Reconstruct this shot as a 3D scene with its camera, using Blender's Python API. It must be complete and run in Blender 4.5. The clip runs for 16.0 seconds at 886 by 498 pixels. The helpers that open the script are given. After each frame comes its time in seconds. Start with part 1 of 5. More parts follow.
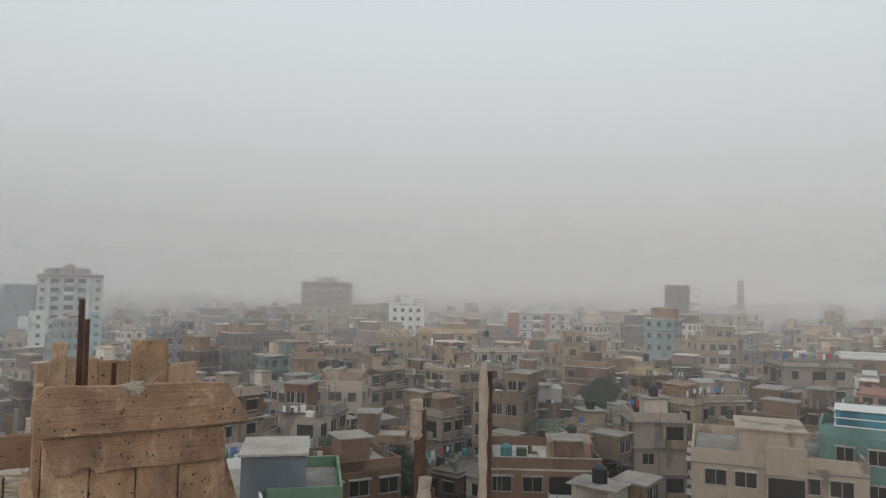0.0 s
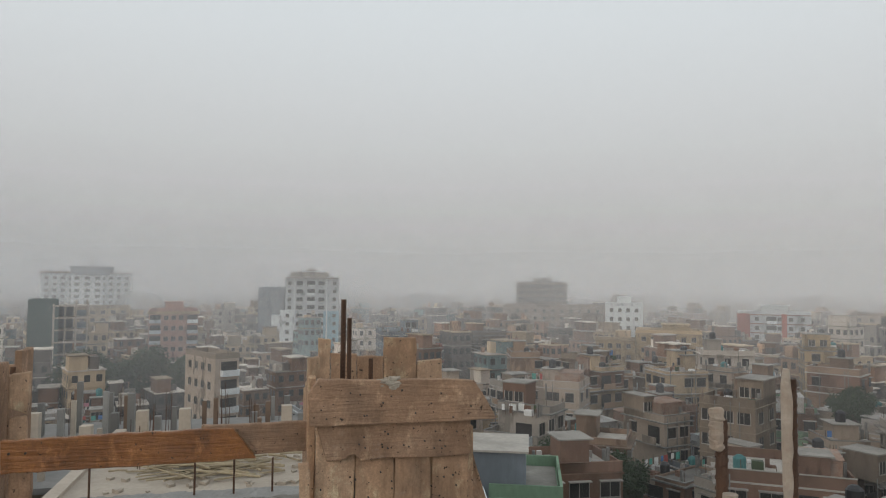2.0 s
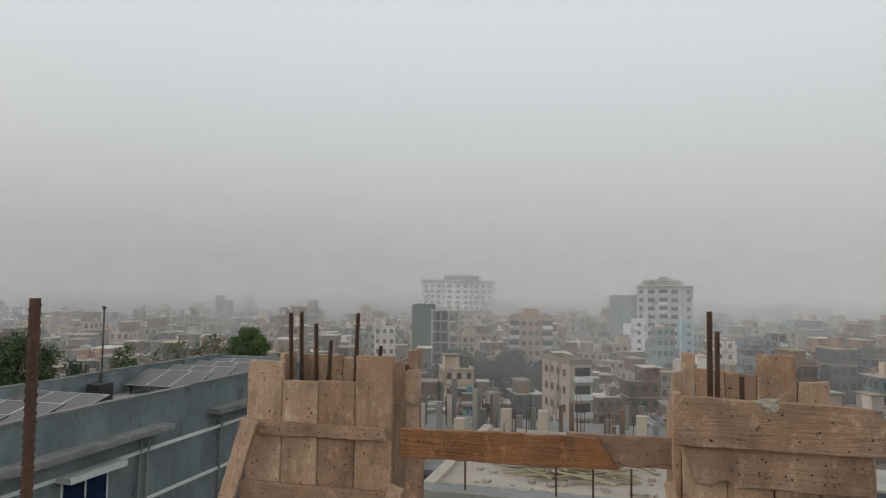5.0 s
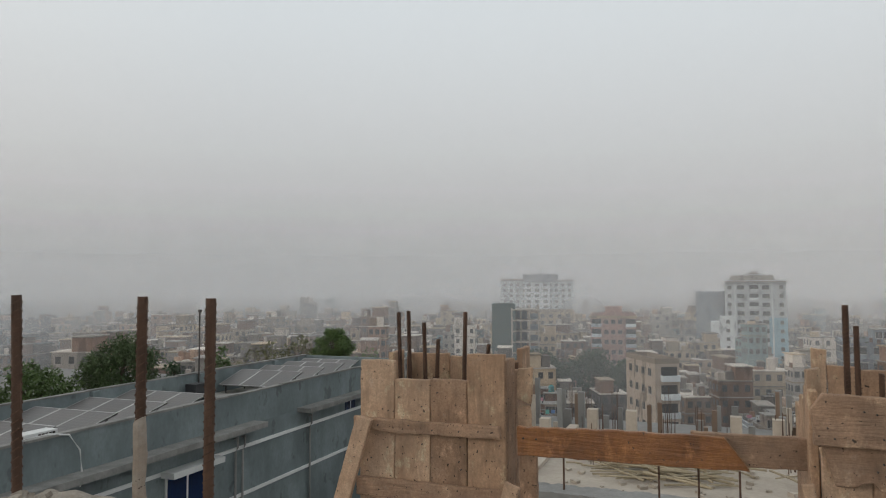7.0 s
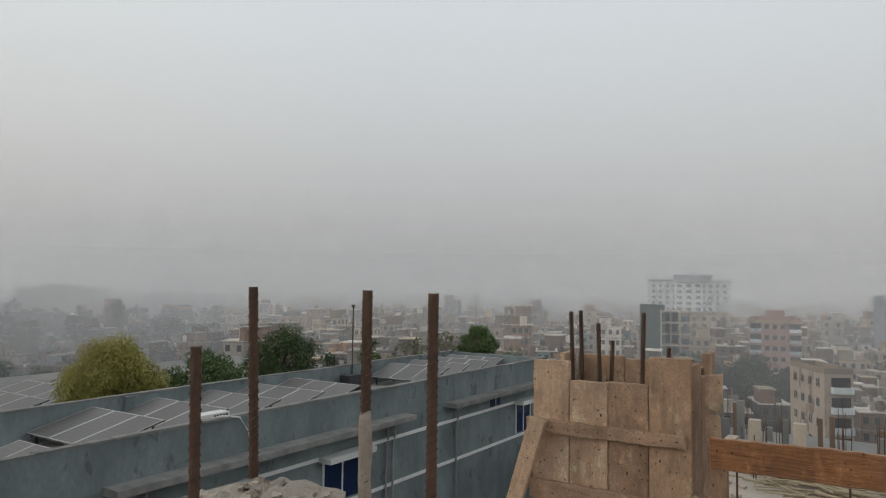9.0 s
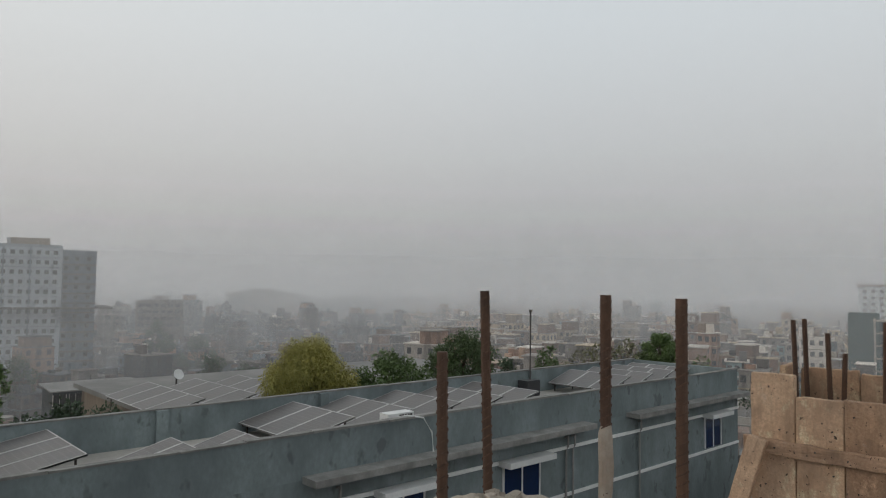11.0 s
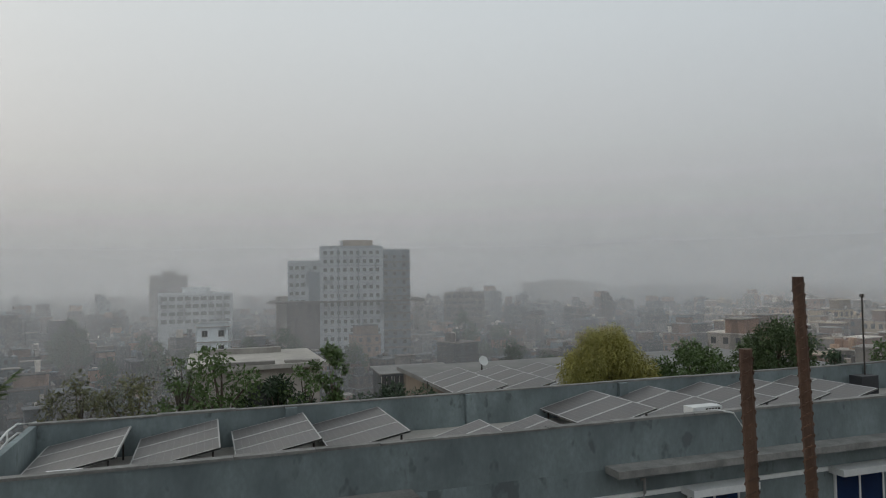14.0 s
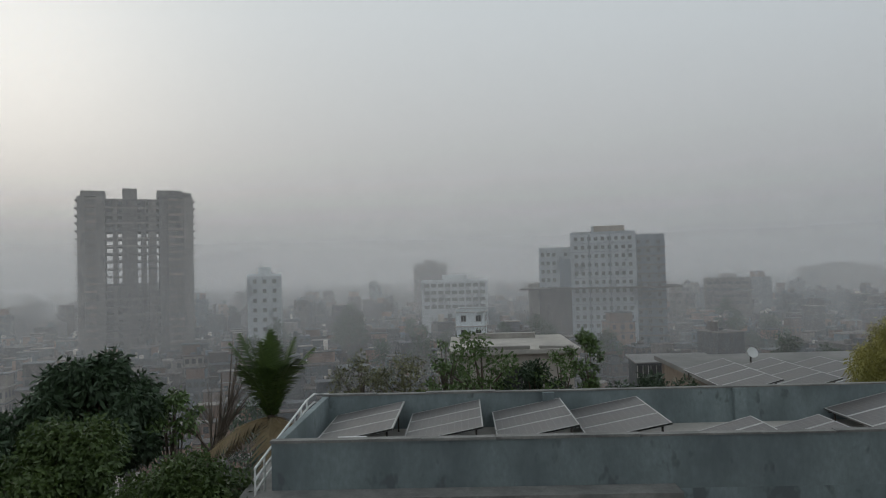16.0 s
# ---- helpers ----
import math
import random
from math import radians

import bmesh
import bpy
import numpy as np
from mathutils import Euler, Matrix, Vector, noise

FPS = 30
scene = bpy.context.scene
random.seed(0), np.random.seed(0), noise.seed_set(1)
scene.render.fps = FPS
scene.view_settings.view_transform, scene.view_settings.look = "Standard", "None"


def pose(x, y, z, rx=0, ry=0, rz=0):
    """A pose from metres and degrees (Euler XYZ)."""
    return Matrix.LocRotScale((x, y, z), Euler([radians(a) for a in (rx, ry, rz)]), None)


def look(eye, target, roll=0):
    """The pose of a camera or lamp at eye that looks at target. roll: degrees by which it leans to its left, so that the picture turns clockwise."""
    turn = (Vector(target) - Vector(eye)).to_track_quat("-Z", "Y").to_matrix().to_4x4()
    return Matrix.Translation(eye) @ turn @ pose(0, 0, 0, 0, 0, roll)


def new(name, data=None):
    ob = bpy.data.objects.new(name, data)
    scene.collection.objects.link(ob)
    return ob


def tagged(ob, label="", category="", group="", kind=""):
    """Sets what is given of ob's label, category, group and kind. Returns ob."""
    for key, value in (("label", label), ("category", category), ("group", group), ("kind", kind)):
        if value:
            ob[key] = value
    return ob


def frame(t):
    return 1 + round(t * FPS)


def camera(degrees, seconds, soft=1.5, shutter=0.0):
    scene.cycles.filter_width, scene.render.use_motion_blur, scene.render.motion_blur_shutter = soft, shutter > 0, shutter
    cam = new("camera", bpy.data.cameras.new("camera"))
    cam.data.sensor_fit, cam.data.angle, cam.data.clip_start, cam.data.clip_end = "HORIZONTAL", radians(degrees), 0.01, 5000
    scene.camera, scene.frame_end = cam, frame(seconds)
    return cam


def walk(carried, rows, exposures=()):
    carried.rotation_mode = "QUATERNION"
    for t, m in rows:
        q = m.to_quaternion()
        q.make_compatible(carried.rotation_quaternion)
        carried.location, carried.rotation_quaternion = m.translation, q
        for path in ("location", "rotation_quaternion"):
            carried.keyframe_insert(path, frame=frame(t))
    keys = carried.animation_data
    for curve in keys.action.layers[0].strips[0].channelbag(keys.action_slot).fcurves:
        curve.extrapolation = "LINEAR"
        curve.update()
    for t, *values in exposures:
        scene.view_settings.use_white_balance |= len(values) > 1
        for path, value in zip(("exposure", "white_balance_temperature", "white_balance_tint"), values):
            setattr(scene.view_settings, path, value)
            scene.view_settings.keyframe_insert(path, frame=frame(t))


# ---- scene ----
cam = camera(65.1, 16.0, 1.1)
PATH = [
    (0, (-0.000, 0.000, 1.650), (5.143, 8.559, 2.186), 0.94),
    (0.5, (-0.015, 0.015, 1.649), (4.389, 8.980, 2.125), 0.53),
    (1, (-0.031, 0.032, 1.649), (3.829, 9.242, 2.165), 0.93),
    (1.5, (-0.047, 0.046, 1.647), (2.995, 9.559, 2.157), 0.96),
    (2, (-0.063, 0.056, 1.648), (2.271, 9.767, 2.146), 0.43),
    (2.5, (-0.078, 0.062, 1.646), (1.641, 9.899, 2.169), 0.58),
    (3, (-0.088, 0.073, 1.644), (0.999, 10.002, 2.116), 0.79),
    (3.5, (-0.090, 0.076, 1.647), (0.049, 10.064, 2.119), 1.17),
    (4, (-0.085, 0.079, 1.650), (-1.184, 10.007, 2.130), 1.04),
    (6.5, (-0.136, 0.060, 1.656), (-3.367, 9.501, 2.302), 0.10),
    (7, (-0.190, 0.046, 1.648), (-3.807, 9.352, 2.207), -0.23),
    (7.5, (-0.237, 0.057, 1.650), (-4.585, 9.049, 2.135), -0.08),
    (8, (-0.267, 0.060, 1.649), (-5.024, 8.843, 2.129), 0.26),
    (10.5, (-0.385, 0.016, 1.642), (-7.150, 7.358, 2.218), 0.89),
    (11, (-0.406, 0.037, 1.643), (-7.754, 6.796, 2.215), 0.78),
    (11.5, (-0.400, 0.042, 1.648), (-8.526, 5.840, 2.231), 0.01),
    (12, (-0.417, 0.067, 1.646), (-9.134, 4.949, 2.068), -0.46),
    (12.5, (-0.418, 0.071, 1.646), (-9.415, 4.415, 2.076), -0.82),
    (13, (-0.418, 0.071, 1.645), (-9.570, 4.079, 2.069), -0.49),
    (13.5, (-0.427, 0.071, 1.646), (-9.638, 3.943, 2.043), -1.12),
    (14, (-0.431, 0.068, 1.646), (-9.886, 3.296, 2.064), -0.95),
    (14.5, (-0.422, 0.060, 1.646), (-10.167, 2.283, 1.946), -1.59),
    (15, (-0.439, 0.038, 1.639), (-10.379, 1.120, 1.796), -1.22),
    (15.5, (-0.441, 0.040, 1.646), (-10.435, 0.363, 1.806), -1.08),
    (16, (-0.424, 0.002, 1.650), (-10.415, -0.282, 1.955), -1.58),
]
walk(cam, [(t, look(eye, target, roll)) for t, eye, target, roll in PATH], [(0.0, -0.04, 6500, 10), (4.0, -0.02, 6500, 10), (7.0, -0.04, 6500, 10), (11.0, -0.14, 6450, 10), (13.5, -0.26, 6350, 9), (16.0, -0.42, 6180, 8)])
scene.cycles.transparent_max_bounces = 24

# ---- world and light: a smoggy dull afternoon, pale sky, weak low sun ----
SUN_TURN, SUN_UP = 125.0, 16.0
world = bpy.data.worlds.new("smoggy_sky")
scene.world = world
world.use_nodes = True
wn, wl = world.node_tree.nodes, world.node_tree.links
background = wn["Background"]
sky = wn.new("ShaderNodeTexSky")
sky.sky_type, sky.sun_disc = "NISHITA", False
sky.sun_elevation, sky.sun_rotation = radians(SUN_UP), radians(-SUN_TURN)
sky.dust_density, sky.air_density = 6.0, 1.0
calm = wn.new("ShaderNodeHueSaturation")
calm.inputs["Saturation"].default_value, calm.inputs["Value"].default_value = 0.5, 0.005
coord = wn.new("ShaderNodeTexCoord")
split = wn.new("ShaderNodeSeparateXYZ")
ramp = wn.new("ShaderNodeValToRGB")
ramp.color_ramp.interpolation = "B_SPLINE"
stops = ramp.color_ramp.elements
stops[0].position, stops[0].color = 0.0, (0.50, 0.50, 0.50, 1)
stops[1].position, stops[1].color = 1.0, (0.56, 0.61, 0.64, 1)
for place, tone in ((0.06, (0.54, 0.538, 0.535, 1)), (0.2, (0.60, 0.61, 0.615, 1)), (0.42, (0.74, 0.80, 0.83, 1))):
    stop = stops.new(place)
    stop.color = tone
overcast = wn.new("ShaderNodeMixRGB")
overcast.blend_type = "ADD"
overcast.inputs[0].default_value = 1.0
wl.new(coord.outputs["Generated"], split.inputs[0])
wl.new(split.outputs["Z"], ramp.inputs[0])
wl.new(sky.outputs[0], calm.inputs["Color"])
wl.new(ramp.outputs[0], overcast.inputs[1])
wl.new(calm.outputs[0], overcast.inputs[2])
glow_way, glow_size, glow = wn.new("ShaderNodeVectorMath"), wn.new("ShaderNodeMapRange"), wn.new("ShaderNodeMixRGB")
glow_way.operation = "DOT_PRODUCT"
glow_way.inputs[1].default_value = (-math.sin(radians(SUN_TURN)), math.cos(radians(SUN_TURN)), 0.12)
glow_size.inputs["From Min"].default_value, glow_size.inputs["From Max"].default_value = 0.1, 1.0
glow.blend_type = "MULTIPLY"
glow.inputs[2].default_value = (1.16, 1.115, 1.07, 1)
wl.new(coord.outputs["Generated"], glow_way.inputs[0])
wl.new(glow_way.outputs["Value"], glow_size.inputs["Value"])
wl.new(glow_size.outputs[0], glow.inputs[0])
wl.new(overcast.outputs[0], glow.inputs[1])
wl.new(glow.outputs[0], background.inputs[0])
background.inputs[1].default_value = 1.0
sun = new("sun", bpy.data.lights.new("sun", "SUN"))
sun.data.energy, sun.data.angle, sun.data.color = 0.5, radians(14), (1.0, 0.9, 0.78)
sun_way = Vector((-math.sin(radians(SUN_TURN)) * math.cos(radians(SUN_UP)), math.cos(radians(SUN_TURN)) * math.cos(radians(SUN_UP)), math.sin(radians(SUN_UP))))
sun.matrix_world = look(sun_way * 50, (0, 0, 0))


# ---- materials ----
def surface(name, base, rough=0.85, other=None, amount=0.5, coarse=0.8, fine=14.0, bump=0.15, metal=0.0, stretch=(1, 1, 1), lean=0.12, spots=None, spot_size=4.0, spot_cut=0.62, reach=0.02, islands=False):
    """A worn surface: two tones blotched at a coarse and a fine scale, an optional third tone in spots, a shift of tone from object to object, and fine relief."""
    m = bpy.data.materials.new(name)
    m.use_nodes = True
    n, l = m.node_tree.nodes, m.node_tree.links
    bsdf = n["Principled BSDF"]
    bsdf.inputs["Roughness"].default_value, bsdf.inputs["Metallic"].default_value = rough, metal
    at = n.new("ShaderNodeTexCoord")
    info = n.new("ShaderNodeObjectInfo")
    move = n.new("ShaderNodeVectorMath")
    move.operation = "MULTIPLY_ADD"
    move.inputs[1].default_value = stretch
    apart = n.new("ShaderNodeVectorMath")
    apart.operation = "SCALE"
    apart.inputs[0].default_value = (37.0, 21.0, 53.0)
    l.new(info.outputs["Random"], apart.inputs["Scale"])
    l.new(at.outputs["Object"], move.inputs[0])
    l.new(apart.outputs[0], move.inputs[2])

    def cloud(size, detail, low, high):
        tex = n.new("ShaderNodeTexNoise")
        tex.inputs["Scale"].default_value, tex.inputs["Detail"].default_value, tex.inputs["Roughness"].default_value = size, detail, 0.65
        l.new(move.outputs[0], tex.inputs["Vector"])
        cut = n.new("ShaderNodeMapRange")
        cut.inputs["From Min"].default_value, cut.inputs["From Max"].default_value = low, high
        l.new(tex.outputs["Fac"], cut.inputs["Value"])
        return cut.outputs[0]

    def mix(a, b, factor, blend="MIX", by=1.0):
        node = n.new("ShaderNodeMixRGB")
        node.blend_type = blend
        if factor is None:
            node.inputs[0].default_value = by
        else:
            scale = n.new("ShaderNodeMath")
            scale.operation = "MULTIPLY"
            scale.inputs[1].default_value = by
            l.new(factor, scale.inputs[0])
            l.new(scale.outputs[0], node.inputs[0])
        for k, v in ((1, a), (2, b)):
            if isinstance(v, tuple):
                node.inputs[k].default_value = (*v, 1)
            else:
                l.new(v, node.inputs[k])
        return node.outputs[0]

    other = other or tuple(c * 0.6 for c in base)
    big, small = cloud(coarse, 4, 0.35, 0.65), cloud(fine, 5, 0.3, 0.7)
    tone = mix(base, other, big, by=amount)
    tone = mix(tone, tuple(c * 0.55 for c in base), small, by=0.45 * amount + 0.1)
    if spots:
        tone = mix(tone, spots, cloud(spot_size, 3, spot_cut, spot_cut + 0.06), by=0.85)
    shade = n.new("ShaderNodeMapRange")
    both = n.new("ShaderNodeMath")
    both.operation = "FRACT" if islands else "ADD"
    if islands:
        piece, total = n.new("ShaderNodeNewGeometry"), n.new("ShaderNodeMath")
        l.new(piece.outputs["Random Per Island"], total.inputs[0])
        l.new(info.outputs["Random"], total.inputs[1])
        l.new(total.outputs[0], both.inputs[0])
    else:
        both.inputs[1].default_value = 0.0
        l.new(info.outputs["Random"], both.inputs[0])
    shade.inputs["To Min"].default_value, shade.inputs["To Max"].default_value = 1 - lean, 1 + lean
    l.new(both.outputs[0], shade.inputs["Value"])
    hue = n.new("ShaderNodeHueSaturation")
    l.new(shade.outputs[0], hue.inputs["Value"])
    l.new(tone, hue.inputs["Color"])
    l.new(hue.outputs[0], bsdf.inputs["Base Color"])
    if bump:
        bumps = n.new("ShaderNodeBump")
        bumps.inputs["Strength"].default_value, bumps.inputs["Distance"].default_value = bump, reach
        l.new(small, bumps.inputs["Height"])
        l.new(bumps.outputs[0], bsdf.inputs["Normal"])
    return m


def timber(name, light, dark, along=(1, 1, 0.12), wet=0.8, grainy=0.6, dusty=1.0):
    """Weathered shuttering boards: drawn-out grain, dark grime, pits of old nails and pale smears of cement."""
    m = bpy.data.materials.new(name)
    m.use_nodes = True
    n, l = m.node_tree.nodes, m.node_tree.links
    bsdf = n["Principled BSDF"]
    bsdf.inputs["Roughness"].default_value = wet
    at, info = n.new("ShaderNodeTexCoord"), n.new("ShaderNodeObjectInfo")
    apart = n.new("ShaderNodeVectorMath")
    apart.operation = "SCALE"
    apart.inputs[0].default_value = (13.0, 7.0, 29.0)
    l.new(info.outputs["Random"], apart.inputs["Scale"])

    def cloud(size, low, high, stretch=(1, 1, 1), detail=4):
        move, tex, cut = n.new("ShaderNodeVectorMath"), n.new("ShaderNodeTexNoise"), n.new("ShaderNodeMapRange")
        move.operation = "MULTIPLY_ADD"
        move.inputs[1].default_value = stretch
        tex.inputs["Scale"].default_value, tex.inputs["Detail"].default_value, tex.inputs["Roughness"].default_value = size, detail, 0.7
        cut.inputs["From Min"].default_value, cut.inputs["From Max"].default_value = low, high
        l.new(at.outputs["Object"], move.inputs[0])
        l.new(apart.outputs[0], move.inputs[2])
        l.new(move.outputs[0], tex.inputs["Vector"])
        l.new(tex.outputs["Fac"], cut.inputs["Value"])
        return cut.outputs[0]

    def blend(a, b, by, most):
        node, scale = n.new("ShaderNodeMixRGB"), n.new("ShaderNodeMath")
        scale.operation = "MULTIPLY"
        scale.inputs[1].default_value = most
        l.new(by, scale.inputs[0])
        l.new(scale.outputs[0], node.inputs[0])
        for k, v in ((1, a), (2, b)):
            if isinstance(v, tuple):
                node.inputs[k].default_value = (*v, 1)
            else:
                l.new(v, node.inputs[k])
        return node.outputs[0]

    grain, fine = cloud(55, 0.3, 0.7, along, 6), cloud(150, 0.35, 0.65)
    pits = cloud(70, 0.672, 0.70, detail=2)
    tone = blend(light, dark, cloud(6, 0.32, 0.68, detail=6), 0.95)
    tone = blend(tone, tuple(c * 0.45 for c in dark), grain, grainy)
    tone = blend(tone, tuple(min(1, c * 1.7 + 0.05) for c in light), cloud(17, 0.56, 0.74, (1, 1, 0.6), 6), 0.75)
    tone = blend(tone, tuple(c * 0.4 for c in dark), cloud(9, 0.5, 0.72, (1, 1, 0.5), 7), 0.9)
    tone = blend(tone, tuple(c * 0.3 for c in dark), cloud(3.6, 0.53, 0.68, (1, 1, 0.8), 8), 0.62)
    tone = blend(tone, (0.44, 0.385, 0.325), cloud(5, 0.46, 0.66, detail=8), 0.3 * dusty)
    tone = blend(tone, (0.58, 0.52, 0.45), cloud(13, 0.60, 0.70, detail=8), 0.55 * dusty)
    tone = blend(tone, tuple(c * 0.4 for c in light), fine, 0.6)
    tone = blend(tone, (0.02, 0.014, 0.01), pits, 0.9)
    l.new(tone, bsdf.inputs["Base Color"])
    height, bumps = n.new("ShaderNodeMath"), n.new("ShaderNodeBump")
    height.operation = "SUBTRACT"
    l.new(grain, height.inputs[0])
    l.new(pits, height.inputs[1])
    bumps.inputs["Strength"].default_value, bumps.inputs["Distance"].default_value = 0.85, 0.006
    l.new(height.outputs[0], bumps.inputs["Height"])
    l.new(bumps.outputs[0], bsdf.inputs["Normal"])
    return m


CONCRETE = surface("raw_concrete", (0.33, 0.32, 0.30), 0.9, (0.2, 0.195, 0.185), 0.6, 1.2, 20, 0.3)
RUBBLE = surface("cement_rubble", (0.54, 0.47, 0.385), 0.95, (0.33, 0.28, 0.235), 0.6, 9.0, 60, 0.6)
BLUE_RENDER = surface("blue_grey_render", (0.242, 0.284, 0.287), 0.85, (0.125, 0.15, 0.154), 0.9, 0.8, 13, 0.2, stretch=(1, 1, 0.6), spots=(0.105, 0.12, 0.122), spot_size=1.7, spot_cut=0.6)
ROOF_SCREED = surface("pale_roof_screed", (0.42, 0.39, 0.35), 0.9, (0.26, 0.24, 0.215), 0.6, 0.5, 8, 0.1)
LEDGE_STAIN = surface("stained_concrete_ledge", (0.29, 0.28, 0.26), 0.9, (0.13, 0.125, 0.12), 0.8, 1.6, 15, 0.3)
WHITE_PAINT = surface("white_paint", (0.74, 0.74, 0.72), 0.7, (0.58, 0.57, 0.54), 0.4, 2.0, 20, 0.05)
BLUE_GLASS = surface("dark_blue_glass", (0.012, 0.03, 0.085), 0.12, (0.01, 0.02, 0.05), 0.4, 2, 10, 0.0)
PANEL_CELL = surface("dusty_solar_cell", (0.142, 0.126, 0.117), 0.5, (0.115, 0.113, 0.115), 0.6, 1.3, 30, 0.0, lean=0.1)


def cell_lines(m, pitch=0.162, width=0.08):
    """Thin pale lines between the cells of a module, and dust lying along them."""
    n, l = m.node_tree.nodes, m.node_tree.links
    bsdf = n["Principled BSDF"]
    base = bsdf.inputs["Base Color"].links[0].from_socket
    at, apart = n.new("ShaderNodeTexCoord"), n.new("ShaderNodeSeparateXYZ")
    l.new(at.outputs["Object"], apart.inputs[0])
    lines = []
    for axis in ("X", "Y"):
        step, rest, cut = n.new("ShaderNodeMath"), n.new("ShaderNodeMath"), n.new("ShaderNodeMath")
        step.operation, rest.operation, cut.operation = "MULTIPLY", "FRACT", "LESS_THAN"
        step.inputs[1].default_value, cut.inputs[1].default_value = 1 / pitch, width
        l.new(apart.outputs[axis], step.inputs[0])
        l.new(step.outputs[0], rest.inputs[0])
        l.new(rest.outputs[0], cut.inputs[0])
        lines.append(cut)
    either, soft, mixed = n.new("ShaderNodeMath"), n.new("ShaderNodeMath"), n.new("ShaderNodeMixRGB")
    either.operation, soft.operation = "MAXIMUM", "MULTIPLY"
    soft.inputs[1].default_value = 0.2
    l.new(lines[0].outputs[0], either.inputs[0])
    l.new(lines[1].outputs[0], either.inputs[1])
    l.new(either.outputs[0], soft.inputs[0])
    l.new(soft.outputs[0], mixed.inputs[0])
    l.new(base, mixed.inputs[1])
    mixed.inputs[2].default_value = (0.34, 0.33, 0.32, 1)
    l.new(mixed.outputs[0], bsdf.inputs["Base Color"])


cell_lines(PANEL_CELL)
PANEL_FRAME = surface("aluminium_frame", (0.55, 0.54, 0.52), 0.5, (0.33, 0.32, 0.31), 0.3, 3, 30, 0.0, metal=0.4)
DARK_STEEL = surface("dark_steel", (0.06, 0.055, 0.05), 0.7, (0.09, 0.06, 0.045), 0.6, 6, 40, 0.1, metal=0.3)
RUST = surface("rusty_steel", (0.135, 0.072, 0.044), 0.75, (0.055, 0.033, 0.024), 0.7, 14, 120, 0.4, metal=0.25, reach=0.002)
CEMENT_CAKE = surface("cement_caked_steel", (0.47, 0.40, 0.33), 0.95, (0.28, 0.17, 0.11), 0.6, 22, 130, 0.6, reach=0.003)
BOARD = timber("weathered_board", (0.75, 0.475, 0.295), (0.36, 0.218, 0.132), grainy=0.26, dusty=0.45)
BOARD_DARK = timber("grimy_board", (0.55, 0.34, 0.21), (0.25, 0.15, 0.092), grainy=0.26, dusty=0.45)
BOARD_FLAT = timber("weathered_plank", (0.63, 0.39, 0.245), (0.29, 0.175, 0.108), (0.12, 1, 1), grainy=0.24, dusty=0.45)
BOARD_PALE = timber("cement_dusted_board", (0.82, 0.555, 0.365), (0.45, 0.28, 0.175), grainy=0.24, dusty=0.6)
BOARD_WET = timber("oiled_orange_board", (0.50, 0.20, 0.055), (0.18, 0.065, 0.022), (0.1, 1, 1), 0.35, 0.1, dusty=0.15)
SITE_SCREED = surface("dusty_site_slab", (0.52, 0.45, 0.37), 0.95, (0.36, 0.30, 0.245), 0.6, 0.8, 9, 0.2)
MORTAR = surface("dried_mortar", (0.52, 0.46, 0.38), 0.95, (0.36, 0.30, 0.24), 0.5, 30, 120, 0.5, reach=0.003)
ASPHALT = surface("dusty_ground", (0.10, 0.092, 0.082), 0.95, (0.06, 0.058, 0.052), 0.6, 0.05, 0.6, 0.1)
LEAF_DARK = surface("dark_leaf", (0.04, 0.07, 0.028), 0.6, (0.022, 0.04, 0.018), 0.5, 1.5, 6, 0.0)
LEAF_MID = surface("green_leaf", (0.10, 0.155, 0.04), 0.6, (0.055, 0.09, 0.028), 0.5, 1.5, 6, 0.0)
LEAF_SHADE = surface("shaded_green_leaf", (0.068, 0.108, 0.016), 0.6, (0.026, 0.05, 0.01), 0.6, 1.2, 6, 0.0)
LEAF_TREE = surface("soft_green_leaf", (0.075, 0.115, 0.034), 0.6, (0.04, 0.066, 0.023), 0.5, 1.5, 6, 0.0)
LEAF_DULL = surface("dull_olive_leaf", (0.15, 0.145, 0.06), 0.7, (0.085, 0.085, 0.04), 0.6, 1.0, 5, 0.0)
LEAF_OLIVE = surface("olive_leaf", (0.34, 0.30, 0.07), 0.65, (0.20, 0.20, 0.05), 0.6, 1.0, 5, 0.0)
LEAF_DRY = surface("dry_frond", (0.22, 0.16, 0.08), 0.8, (0.14, 0.10, 0.05), 0.5, 3, 12, 0.0)
BARK = surface("bark", (0.12, 0.09, 0.065), 0.9, (0.07, 0.055, 0.042), 0.6, 3, 25, 0.4)
BAMBOO = surface("bamboo_pole", (0.40, 0.33, 0.22), 0.7, (0.25, 0.2, 0.13), 0.6, 4, 30, 0.1)
# dark window panes, also the painted shade inside open balconies and stairs
GLASS_AND_SHADE = surface("dark_window", (0.022, 0.022, 0.022), 0.4, (0.045, 0.042, 0.04), 0.5, 0.7, 4, 0.0, lean=0.4)
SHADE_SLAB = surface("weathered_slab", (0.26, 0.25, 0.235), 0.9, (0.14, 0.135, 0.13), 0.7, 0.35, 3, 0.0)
ROOFTOP = surface("flat_roof", (0.36, 0.335, 0.30), 0.95, (0.15, 0.14, 0.128), 0.8, 0.3, 2.2, 0.0)
ROOF_PALE = surface("pale_cement_roof", (0.52, 0.48, 0.43), 0.95, (0.27, 0.25, 0.22), 0.7, 0.4, 2.6, 0.0)
ROOF_DIRTY = surface("mossy_dark_roof", (0.20, 0.185, 0.165), 0.95, (0.09, 0.085, 0.075), 0.8, 0.5, 2.8, 0.0)
